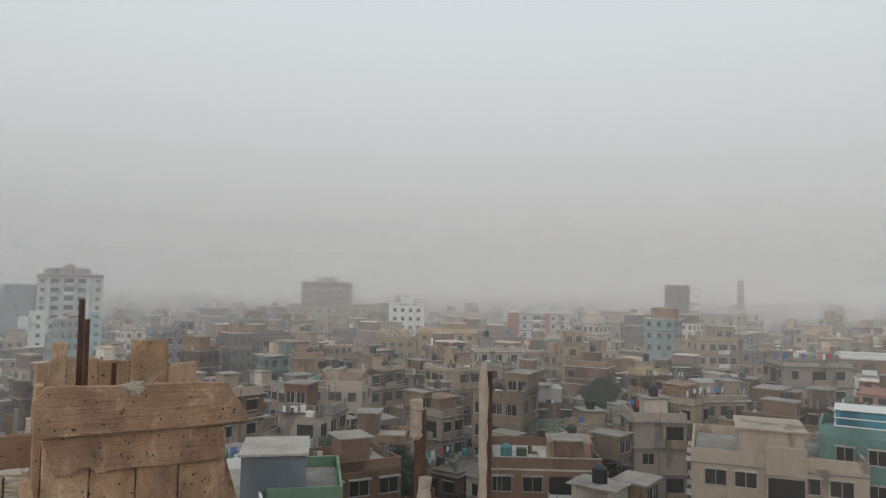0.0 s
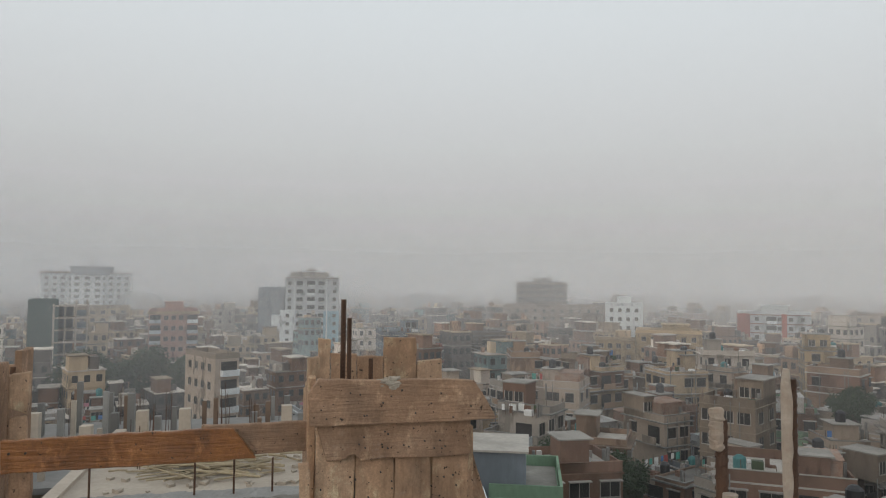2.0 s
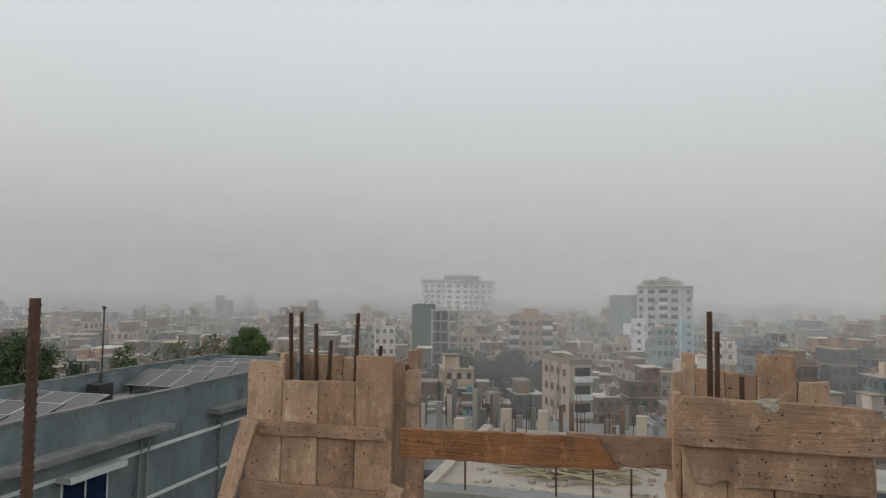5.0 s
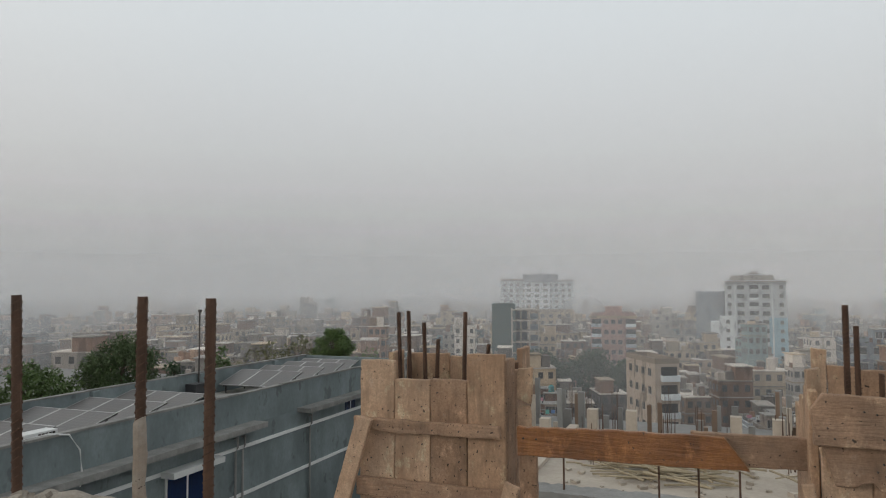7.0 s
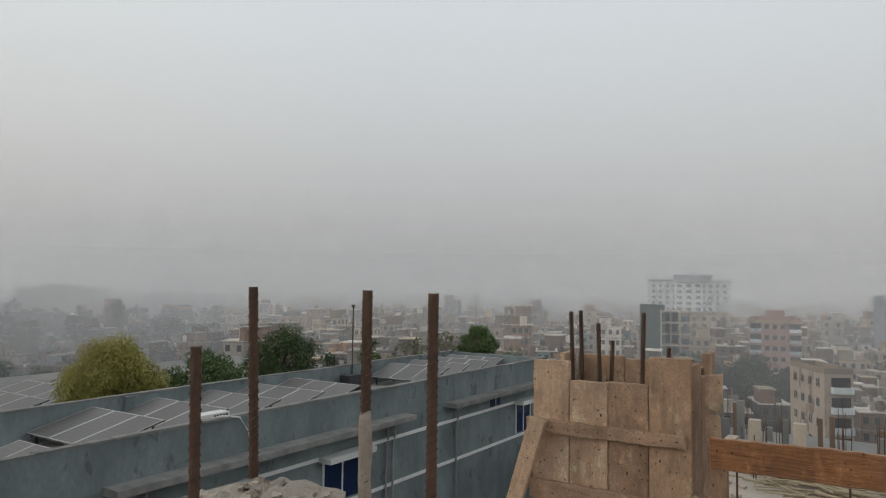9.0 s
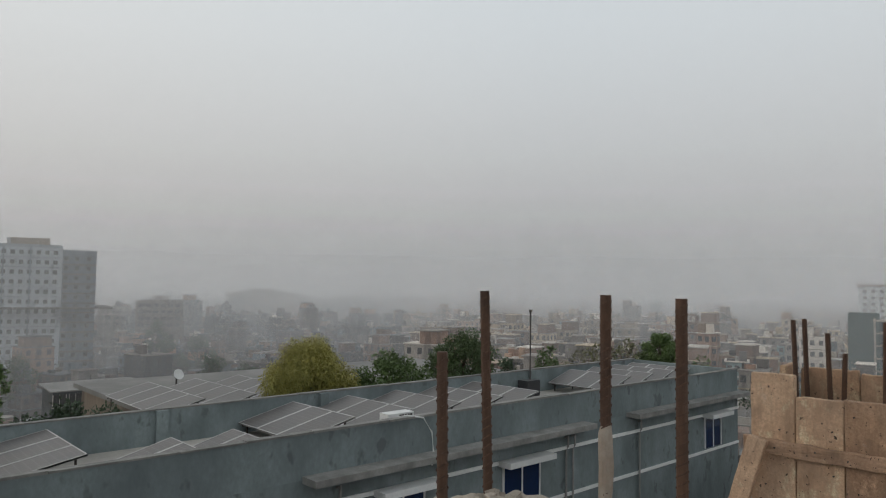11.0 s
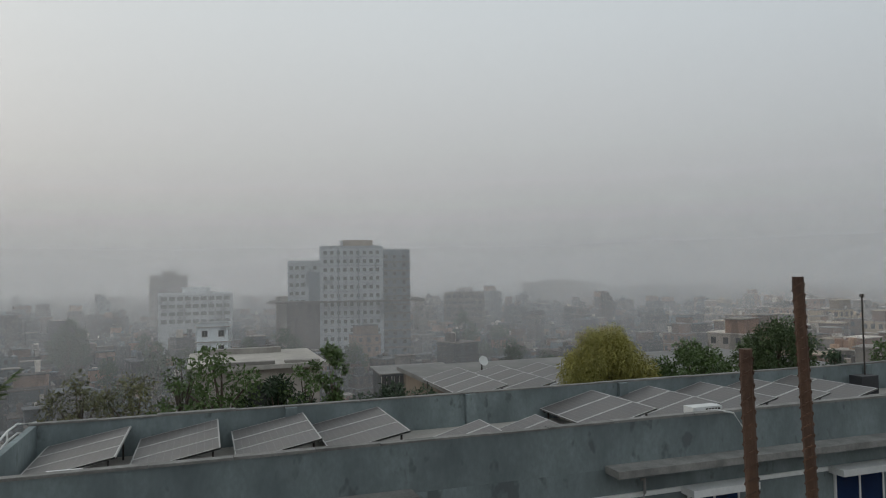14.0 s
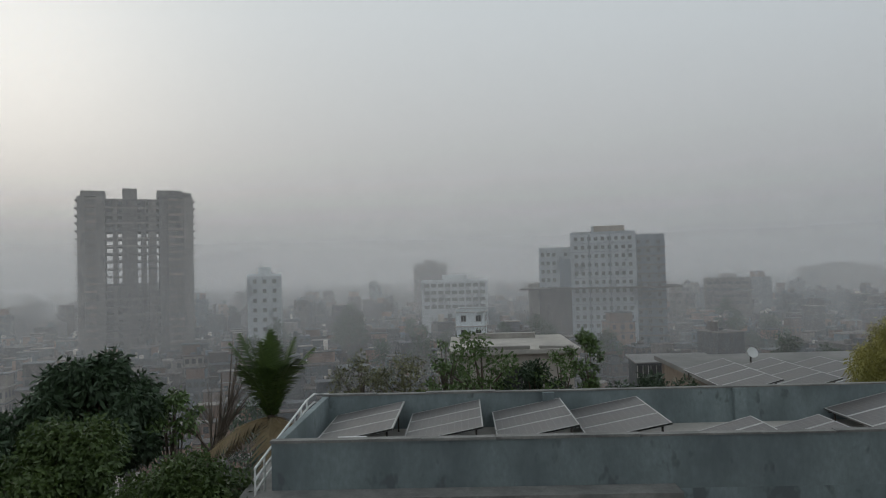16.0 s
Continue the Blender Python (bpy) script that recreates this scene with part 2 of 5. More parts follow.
CORNICE = surface("pale_cement_edge", (0.44, 0.41, 0.37), 0.9, (0.22, 0.20, 0.18), 0.7, 0.6, 4, 0.0, lean=0.3)
TIN_RUSTY = surface("rusty_tin_sheet", (0.30, 0.17, 0.11), 0.75, (0.40, 0.36, 0.33), 0.7, 0.7, 4, 0.0, metal=0.2)
CLOTH = [surface("washing_" + n, c, 0.95, None, 0.3, 2, 9, 0.0) for n, c in (("white", (0.72, 0.71, 0.68)), ("red", (0.45, 0.10, 0.09)), ("green", (0.10, 0.36, 0.30)), ("pink", (0.55, 0.25, 0.30)), ("blue", (0.10, 0.20, 0.42)))]
TANK_BLACK = surface("black_tank", (0.03, 0.03, 0.034), 0.55, (0.05, 0.05, 0.05), 0.5, 1, 6, 0.0)
TANK_TEAL = surface("teal_tank", (0.05, 0.20, 0.20), 0.6, (0.04, 0.15, 0.16), 0.5, 1, 6, 0.0)
TIN = surface("weathered_tin_sheet", (0.45, 0.44, 0.42), 0.6, (0.28, 0.2, 0.15), 0.7, 0.5, 4, 0.0, metal=0.3)
GREEN_NET = surface("green_safety_net", (0.13, 0.175, 0.165), 0.9, (0.08, 0.11, 0.105), 0.6, 0.15, 1.2, 0.0)


def wall_paint(name, base, dirt=0.6, far=False):
    if base[0] >= base[2] and not name.startswith("murky"):
        base = (min(base[0] * 1.1, 0.82), base[1] * 1.0, base[2] * 0.92)
    return surface(name, base, 0.9, tuple(c * dirt for c in base), 0.9, 0.25, 3.0, 0.0, stretch=(1, 1, 0.35), lean=0.45 if far else 0.3, spots=tuple(c * 0.4 for c in base), spot_size=0.3, spot_cut=0.57, islands=far)


WALLS = {
    "grey": wall_paint("grey_render", (0.28, 0.245, 0.205)),
    "dark": wall_paint("dark_render", (0.17, 0.157, 0.145)),
    "brick": wall_paint("brick_wall", (0.21, 0.137, 0.105)),
    "brown": wall_paint("brown_render", (0.265, 0.20, 0.155)),
    "cream": wall_paint("cream_paint", (0.46, 0.385, 0.28)),
    "yellow": wall_paint("yellow_paint", (0.46, 0.37, 0.235)),
    "white": wall_paint("white_wash", (0.72, 0.75, 0.76), 0.9),
    "warm": wall_paint("warm_grey_paint", (0.36, 0.325, 0.288), 0.85),
    "pale": wall_paint("pale_grey_render", (0.42, 0.41, 0.39), 0.8),
    "pink": wall_paint("pink_paint", (0.43, 0.285, 0.26), 0.8),
    "red": wall_paint("red_paint", (0.36, 0.12, 0.09)),
    "teal": wall_paint("teal_paint", (0.19, 0.33, 0.31)),
    "green": wall_paint("green_paint", (0.30, 0.45, 0.31), 0.8),
    "blue": wall_paint("blue_paint", (0.10, 0.32, 0.44), 0.8),
    "sky": wall_paint("pale_blue_paint", (0.26, 0.40, 0.46), 0.85),
    "steel": wall_paint("blue_grey_paint", (0.22, 0.25, 0.28)),
    "offwhite": wall_paint("dull_white_paint", (0.44, 0.465, 0.48), 0.85),
    # murky: backlit shade of the sunward houses, put into the wall colour
    "murky": wall_paint("murky_backlit_render", (0.115, 0.125, 0.13)),
    "orange": wall_paint("peach_paint", (0.40, 0.30, 0.225)),
}
# the last three, murky ones carry the backlit shade in their colour
FAR_WALLS = [wall_paint("distant_grey", (0.25, 0.24, 0.225), far=True), wall_paint("distant_cream", (0.46, 0.39, 0.29), far=True), wall_paint("distant_dark", (0.14, 0.135, 0.13), far=True), wall_paint("distant_white", (0.66, 0.64, 0.60), far=True), wall_paint("distant_brown", (0.27, 0.18, 0.135), far=True), wall_paint("distant_peach", (0.44, 0.32, 0.235), far=True), wall_paint("distant_teal", (0.22, 0.31, 0.315), far=True), wall_paint("murky_backlit_grey", (0.105, 0.112, 0.118), far=True), wall_paint("murky_backlit_brown", (0.10, 0.078, 0.068), far=True), wall_paint("murky_backlit_blue", (0.15, 0.185, 0.20), far=True)]


# ---- helpers for meshes ----
class Solid:
    """Collects boxes, prisms and tubes, with a material each, into one mesh."""

    def __init__(self):
        self.v, self.f, self.k = [], [], []

    def box(self, x0, x1, y0, y1, z0, z1, k=0):
        b = len(self.v)
        self.v += [(x, y, z) for z in (z0, z1) for y in (y0, y1) for x in (x0, x1)]
        for q in ((0, 2, 3, 1), (4, 5, 7, 6), (0, 1, 5, 4), (2, 6, 7, 3), (0, 4, 6, 2), (1, 3, 7, 5)):
            self.f.append(tuple(b + i for i in q))
            self.k.append(k)
        return self

    def slab(self, corners, thick, k=0):
        """A plate over four corners, thick metres deep below them."""
        a, c, d = Vector(corners[0]), Vector(corners[1]), Vector(corners[3])
        down = (c - a).cross(d - a).normalized() * -thick
        b = len(self.v)
        self.v += [tuple(p) for p in corners] + [tuple(Vector(p) + down) for p in corners]
        for q in ((0, 1, 2, 3), (7, 6, 5, 4), (0, 4, 5, 1), (1, 5, 6, 2), (2, 6, 7, 3), (3, 7, 4, 0)):
            self.f.append(tuple(b + i for i in q))
            self.k.append(k)
        return self

    def tube(self, points, radii, sides=8, k=0, closed=True):
        points = [Vector(p) for p in points]
        b = len(self.v)
        for i, p in enumerate(points):
            way = (points[min(i + 1, len(points) - 1)] - points[max(i - 1, 0)]).normalized()
            u = way.orthogonal().normalized() if abs(way.z) < 0.99 else Vector((1, 0, 0))
            w = way.cross(u).normalized()
            r = radii[i] if isinstance(radii, (list, tuple)) else radii
            for s in range(sides):
                a = 2 * math.pi * s / sides
                self.v.append(tuple(p + (u * math.cos(a) + w * math.sin(a)) * r))
        for i in range(len(points) - 1):
            for s in range(sides):
                t = (s + 1) % sides
                self.f.append((b + i * sides + s, b + i * sides + t, b + (i + 1) * sides + t, b + (i + 1) * sides + s))
                self.k.append(k)
        if closed:
            self.f.append(tuple(b + s for s in reversed(range(sides))))
            self.f.append(tuple(b + (len(points) - 1) * sides + s for s in range(sides)))
            self.k += [k, k]
        return self

    def mesh(self, name, materials):
        me = bpy.data.meshes.new(name)
        me.from_pydata(self.v, [], self.f)
        for m in materials if isinstance(materials, (list, tuple)) else [materials]:
            me.materials.append(m)
        me.polygons.foreach_set("material_index", self.k)
        me.update()
        return me


def part(name, solid, material, parent=None, label="", m=None):
    """One mesh object out of a Solid, a bmesh or a mesh, under a thing or a part."""
    if isinstance(solid, Solid):
        me = solid.mesh(name, material)
    elif isinstance(solid, bpy.types.Mesh):
        me = solid
    else:
        me = bpy.data.meshes.new(name)
        solid.to_mesh(me)
        solid.free()
        me.materials.append(material)
    ob = new(name, me)
    if parent:
        ob.parent = parent
    if m is not None:
        ob.matrix_basis = m
    if label:
        ob["label"] = label
    return ob


def thing(name, label, category, m=None, group="", kind=""):
    ob = new(name)
    ob.empty_display_size = 0.2
    if m is not None:
        ob.matrix_basis = m
    return tagged(ob, label, category, group, kind)


def board_mesh(w, h, t, seed=0, worn=0.004, outline=None):
    """A sawn board, w wide (x), h high (z), t thick (y), with worn, slightly uneven edges; outline: its face as (x, z) corners."""
    rng = random.Random(seed)
    corners = outline or [(0, 0), (w, 0), (w, h), (0, h)]
    ring = []
    for i, (x, z) in enumerate(corners):
        x1, z1 = corners[(i + 1) % len(corners)]
        steps = max(2, int(math.hypot(x1 - x, z1 - z) / 0.03))
        for s in range(steps):
            f = s / steps
            ring.append((x + (x1 - x) * f + rng.uniform(-worn, worn) * (0.3 if s else 1), z + (z1 - z) * f + rng.uniform(-worn, worn) * (0.5 if s else 1)))
    bm = bmesh.new()
    front = [bm.verts.new((x, 0, z)) for x, z in ring]
    face = bm.faces.new(front)
    out = bmesh.ops.extrude_face_region(bm, geom=[face])
    bmesh.ops.translate(bm, verts=[v for v in out["geom"] if isinstance(v, bmesh.types.BMVert)], vec=(0, t, 0))
    bmesh.ops.recalc_face_normals(bm, faces=bm.faces)
    edges = [e for e in bm.edges if len(e.link_faces) == 2 and e.calc_face_angle(0) > 1.0]
    bmesh.ops.bevel(bm, geom=edges, offset=0.0025, segments=1, affect="EDGES")
    return bm


# ---- ground, and the roof that the camera stands on ----
GROUND, BASE = -40.0, -30.0
part("ground", Solid().box(-2500, 2500, -2500, 2500, GROUND - 1, GROUND), ASPHALT)
tagged(bpy.data.objects["ground"], "dusty dark ground under the dense town", "ground", kind="structure")

home = thing("unfinished_building", "raw concrete building under construction with an open roof", "building", kind="structure")
part("slab", Solid().box(-2.2, 0.4, -7.0, 4.84, -0.16, 0.0).box(0.4, 2.4, -7.0, 3.2, -0.16, 0.0), CONCRETE, home)
part("wall", Solid().box(-2.1, 0.3, -6.9, 4.8, GROUND, -0.16).box(0.3, 2.3, -6.9, 3.1, GROUND, -0.16), CONCRETE, home)
bm = bmesh.new()
bmesh.ops.create_grid(bm, x_segments=160, y_segments=8, size=1.0)
for v in bm.verts:
    v.co = Vector((v.co.x * 1.35, v.co.y * 0.11, 0))
    v.co.z = 0.012 * noise.noise(v.co * 9) + 0.008 * noise.noise(v.co * 31)
out = bmesh.ops.extrude_edge_only(bm, edges=[e for e in bm.edges if e.is_boundary])
for v in out["geom"]:
    if isinstance(v, bmesh.types.BMVert):
        v.co.z = -0.4
part("edge_beam", bm, CONCRETE, home, "grey cement edge beam with a rough top", pose(-0.95, 4.97, 0.235))

# ---- neighbouring house: long blue-grey block with a solar roof ----
FX, BX, Y0, Y1, TOP, DECK = -14.0, -19.2, -3.85, 29.9, -1.65, -2.55
house = thing("solar_roof_house", "long blue-grey rendered house with a flat roof behind parapets", "house")
part("wall", Solid().box(BX, FX, Y0, Y1, GROUND, DECK - 0.1), BLUE_RENDER, house)
part("roof", Solid().box(BX + 0.15, FX - 0.15, Y0 + 0.15, Y1 - 0.15, DECK - 0.1, DECK), ROOF_SCREED, house, "pale screeded roof deck")
for x0, x1, y0, y1 in ((FX - 0.15, FX, Y0, Y1), (BX, BX + 0.15, Y0, Y1), (BX + 0.15, FX - 0.15, Y0, Y0 + 0.15), (BX + 0.15, FX - 0.15, Y1 - 0.15, Y1)):
    part("parapet", Solid().box(x0, x1, y0, y1, DECK - 0.1, TOP), BLUE_RENDER, house)
for y in (2.0, 7.0, 12.0, 17.0, 22.0, 27.0):
    part("parapet_pier", Solid().box(BX + 0.15, BX + 0.3, y, y + 0.3, DECK, TOP - 0.004), BLUE_RENDER, house)
for y0, y1 in ((Y0 - 0.25, 3.95), (8.4, 18.8), (21.3, Y1 + 0.1)):
    part("sun_ledge", Solid().box(FX, FX + 0.55, y0, y1, -2.72, -2.56), LEDGE_STAIN, house, "stained concrete sun ledge")
for z in (-3.27, -4.72):
    part("string_course", Solid().box(FX, FX + 0.05, Y0, Y1, z - 0.05, z + 0.05), WHITE_PAINT, house, "thin white painted band")
for y0, y1 in ((10.35, 12.2), (14.75, 16.8), (26.7, 28.5)):
    hood = part("window_hood", Solid().box(FX + 0.05, FX + 0.5, y0, y1, -3.36, -3.2), WHITE_PAINT, house, "white painted window hood")
    win = part("window", Solid().box(FX, FX + 0.03, y0 + 0.25, y1 - 0.25, -4.6, -3.36), BLUE_GLASS, house, "dark blue glazed window")
    for y in ((y0 + y1) / 2, y0 + 0.225, y1 - 0.225):
        part("frame_bar", Solid().box(FX, FX + 0.05, y - 0.025, y + 0.025, -4.6, -3.36), WHITE_PAINT, win)
low = part("window", Solid().box(FX, FX + 0.03, 2.45, 3.3, -4.2, -2.74), BLUE_GLASS, house, "dark blue glazed window under the ledge")
part("frame_bar", Solid().box(FX, FX + 0.05, 2.85, 2.9, -4.2, -2.74), WHITE_PAINT, low)
small = part("small_window", Solid().box(FX, FX + 0.03, 24.7, 25.5, -3.2, -2.74), BLUE_GLASS, house, "narrow blue window under the ledge")
part("frame_bar", Solid().box(FX, FX + 0.05, 25.08, 25.12, -3.2, -2.74), WHITE_PAINT, small)
# rough cement caps along the parapets, broken and stained
cap_rng = random.Random(77)
for x0, x1 in ((FX - 0.17, FX + 0.03), (BX - 0.03, BX + 0.17)):
    y = Y0 - 0.02
    while y < Y1:
        run = min(cap_rng.uniform(1.2, 3.4), Y1 + 0.02 - y)
        part("parapet_cap", Solid().box(x0 + cap_rng.uniform(-0.015, 0.015), x1 + cap_rng.uniform(-0.012, 0.012), y, y + run - 0.01, TOP, TOP + cap_rng.uniform(0.03, 0.06)), LEDGE_STAIN, house, "stained cement parapet cap")
        y += run
for y in (17.8, 18.15, 9.3, 22.0):
    part("drain_pipe", Solid().tube([(FX + 0.04, y, -2.95), (FX + 0.16, y, -2.88), (FX + 0.16, y, -3.2), (FX + 0.09, y, -3.35), (FX + 0.09, y, -6.5)], 0.035), CONCRETE, house)


def solar_group(yhigh, x0=-18.95, x1=-15.75, depth=1.75, low=-2.22, high=-1.8, count=3, deck=DECK):
    """One tilted rack of modules: its upper edge runs along x at yhigh, its lower edge lies depth towards -y."""
    rack = thing("solar_array", "dusty grey solar array tilted on a low steel rack", "solar array", pose(x0, yhigh, deck), "solar arrays on the roof")
    w = (x1 - x0) / count
    zl, zh = low - deck, high - deck
    for i in range(count):
        a, b = i * w + 0.008, (i + 1) * w - 0.008
        part("module", Solid().slab([(a, -depth, zl), (b, -depth, zl), (b, 0, zh), (a, 0, zh)], 0.035), PANEL_CELL, rack)
        rim = Solid()
        for c, d, e, f in ((a, a + 0.03, 0.0, 1.0), (b - 0.03, b, 0.0, 1.0), (a, b, 0.0, 0.016), (a, b, 0.984, 1.0)):
            p = [(c, -depth * (1 - e), zl + (zh - zl) * e + 0.006), (d, -depth * (1 - e), zl + (zh - zl) * e + 0.006), (d, -depth * (1 - f), zl + (zh - zl) * f + 0.006), (c, -depth * (1 - f), zl + (zh - zl) * f + 0.006)]
            rim.slab(p, 0.045)
        part("module_frame", rim, PANEL_FRAME, rack)
    for x in (0.25, x1 - x0 - 0.25):
        part("rail", Solid().slab([(x - 0.02, -depth, zl - 0.04), (x + 0.02, -depth, zl - 0.04), (x + 0.02, 0, zh - 0.04), (x - 0.02, 0, zh - 0.04)], 0.04), DARK_STEEL, rack)
        for y in (-depth + 0.15, -0.15):
            z = zl + (zh - zl) * (1 + y / depth) - 0.06
            part("leg", Solid().box(x - 0.02, x + 0.02, y - 0.02, y + 0.02, 0, z), DARK_STEEL, rack)
    return rack


for y in (-1.66, 0.34, 2.45, 4.45):
    solar_group(y, low=-2.14, high=-1.8, depth=1.8)
for y in (6.35, 7.85):
    solar_group(y, -16.3, -14.9, 1.3, -2.15, -1.8, 2)
for y in (11.05, 13.05, 15.0, 16.9, 18.7):
    solar_group(y)
for y in (24.6, 26.3, 28.0, 29.4):
    solar_group(y, -18.9, -15.9, 1.5, -2.2, -1.75)

air_unit = thing("air_conditioner", "white outdoor air conditioner unit beside the parapet", "air conditioner", pose(-14.75, 11.1, DECK))
part("casing", Solid().box(0, 0.36, 0, 0.85, 0.35, 0.99), WHITE_PAINT, air_unit)
for i in range(5):
    part("vent", Solid().box(0.36, 0.364, 0.36 + i * 0.09, 0.43 + i * 0.09, 0.76, 0.95), DARK_STEEL, air_unit, "black vent slot")
for y in (0.1, 0.85):
    part("leg", Solid().box(0.05, 0.34, y - 0.05, y + 0.01, 0, 0.35), DARK_STEEL, air_unit)
part("hose", Solid().tube([(0.4, 0.2, 0.9), (0.7, 0.35, 0.98), (0.85, 0.75, 0.9), (0.85, 1.05, 0.5), (0.84, 1.12, 0.0), (0.84, 1.08, -0.35)], 0.022), WHITE_PAINT, air_unit, "pale curved drain hose")
tank = thing("water_tank", "small dark square tank on the roof", "tank", pose(-18.8, 21.1, DECK))
part("body", Solid().box(0, 0.5, 0, 0.75, 0, 0.62), TANK_BLACK, tank)
mast = thing("mast", "thin grey steel pole standing on the roof", "pole", pose(-18.6, 21.6, DECK))
part("pole", Solid().tube([(0, 0, 0), (0, 0, 3.3)], 0.028), DARK_STEEL, mast)
part("tip", Solid().box(-0.05, 0.05, -0.05, 0.05, 3.3, 3.4), DARK_STEEL, mast)
for x, y in ((-14.9, -2.7), (-14.7, 3.5), (-14.7, 9.05)):
    block = thing("concrete_block", "pale concrete block on the roof beside the parapet", "block", pose(x, y, DECK))
    part("body", Solid().box(0, 0.5, 0, 0.6, 0, 0.8), WHITE_PAINT, block)

rail = thing("stair_railing", "white painted steel stair railing at the end of the roof", "railing", pose(0, 0, 0))
part("stair", Solid().slab([(-13.8, Y0 - 0.9, -3.0), (-13.8, Y0 - 0.02, -3.0), (-19.2, Y0 - 0.02, -2.5), (-19.2, Y0 - 0.9, -2.5)], 0.25), LEDGE_STAIN, rail, "concrete stair flight")
for dz in (0.0, -0.22, -0.44):
    part("bar", Solid().tube([(-13.9, Y0 - 0.3, -2.1 + dz), (-18.4, Y0 - 0.3, -1.62 + dz), (-19.3, Y0 - 0.3, -1.62 + dz), (-19.3, Y0 + 0.1, -1.62 + dz)], 0.025), WHITE_PAINT, rail)
for i in range(8):
    f = i / 7
    part("post", Solid().tube([(-13.9 - 4.5 * f, Y0 - 0.3, -3.0 + 0.48 * f), (-13.9 - 4.5 * f, Y0 - 0.3, -2.1 + 0.48 * f)], 0.022), WHITE_PAINT, rail)

# second, farther solar roof
annex = thing("annex_house", "pale flat-roofed house behind with solar panels", "house")
part("wall", Solid().box(-36, -23.0, 9.9, 30.0, GROUND, -3.2), WALLS["grey"], annex)
part("roof", Solid().box(-36.3, -22.8, 9.6, 30.3, -3.2, -3.0), SHADE_SLAB, annex)
for y in (10.3, 12.2, 14.1, 16.0):
    solar_group(y, -28.7, -23.4, 1.6, -2.6, -2.2, 4, -3.0)
dish = thing("satellite_dish", "pale grey round satellite dish on a short mast", "satellite dish", pose(-32.9, 13.1, -3.0))
part("mast", Solid().tube([(0, 0, 0), (0, 0, 0.4)], 0.04), DARK_STEEL, dish)
bm = bmesh.new()
bmesh.ops.create_uvsphere(bm, u_segments=20, v_segments=12, radius=0.46)
bmesh.ops.delete(bm, geom=[v for v in bm.verts if v.co.z > -0.35], context="VERTS")
bmesh.ops.translate(bm, verts=bm.verts, vec=(0, 0, 0.55))
bmesh.ops.scale(bm, verts=bm.verts, vec=(1.1, 1.1, 0.8))
reflector = part("reflector", bm, WHITE_PAINT, dish, m=pose(0.1, 0, 0.45, 65, 0, 100))
mod = reflector.modifiers.new("thickness", "SOLIDIFY")
mod.thickness = 0.02

# ---- slab under construction between the houses, with debris ----
site = thing("unfinished_slab", "raw concrete floor slab of a half-built house", "building", kind="structure")
part("slab", Solid().box(-4.45, 1.9, 12.0, 23.4, -3.2, -3.0), SITE_SCREED, site)
part("wall", Solid().box(-4.3, 1.8, 12.2, 23.2, GROUND, -3.2), CONCRETE, site)
part("kerb", Solid().box(-4.75, -4.45, 12.0, 23.4, -3.2, -2.9), SITE_SCREED, site)
rng = random.Random(11)
for i in range(95):
    x, y, a, w = rng.gauss(-1.6, 0.85), rng.gauss(18.4, 0.6), rng.gauss(85, 26), rng.uniform(0.4, 1.9)
    pole = thing("bamboo_pole", "loose pale bamboo and timber offcut lying on the slab", "pole", pose(x, y, -3.0 + 0.05 + 0.04 * (i % 5), 0, 0, a), "offcuts on the slab")
    part("cane", Solid().tube([(0, -w / 2, 0), (0.02, 0, 0.01), (0, w / 2, 0)], rng.uniform(0.016, 0.036), 6), BAMBOO, pole)
for i in range(70):
    chunk = thing("rubble", "broken chunk of mortar on the slab", "rubble", pose(rng.uniform(-3.8, 1.5), rng.uniform(16.5, 20.5), -3.0, 0, 0, rng.uniform(0, 90)), "rubble on the slab")
    r = rng.uniform(0.03, 0.1)
    part("chunk", Solid().slab([(-r, -r, r * 0.7), (r, -r * 0.8, r * 0.9), (r * 0.9, r, r * 0.6), (-r * 0.8, r, r)], r), RUBBLE, chunk)


def starter_bars(x, y, z, h, n=6, spread=0.3, seed=0):
    r = random.Random(seed)
    ob = thing("starter_bars", "bundle of rusty reinforcing bars standing from the slab", "rebar", pose(x, y, z), "starter bars")
    for i in range(n):
        dx, dy = r.uniform(-spread, spread), r.uniform(-spread, spread)
        part("bar", Solid().tube([(dx, dy, 0), (dx + r.uniform(-0.03, 0.03), dy + r.uniform(-0.03, 0.03), h * r.uniform(0.6, 1.0))], 0.012, 6), RUST, ob)


def stub_column(x, y, z, h, w=0.32, m=None):
    ob = thing("concrete_column", "short raw concrete column on the slab", "column", pose(x, y, z), "columns on the slab")
    part("shaft", Solid().box(-w / 2, w / 2, -w / 2, w / 2, 0, h), m or SITE_SCREED, ob)


rng = random.Random(5)
for i, (x, y) in enumerate(((-5.4, 22.6), (-3.9, 22.8), (-2.7, 22.9), (0.35, 22.9), (1.5, 22.8), (-7.5, 25.0))):
    stub_column(x, y, -3.0 if x > -4.4 else -4.2, 0.75 if x > -4.4 else 1.6)
for i, (x, y) in enumerate(((-3.2, 18.6), (-2.9, 18.9), (1.4, 19.5), (-3.4, 22.4), (-1.6, 22.8), (-0.8, 22.9), (1.5, 22.6))):
    starter_bars(x, y, -3.0, 1.1, 4, 0.22, i)
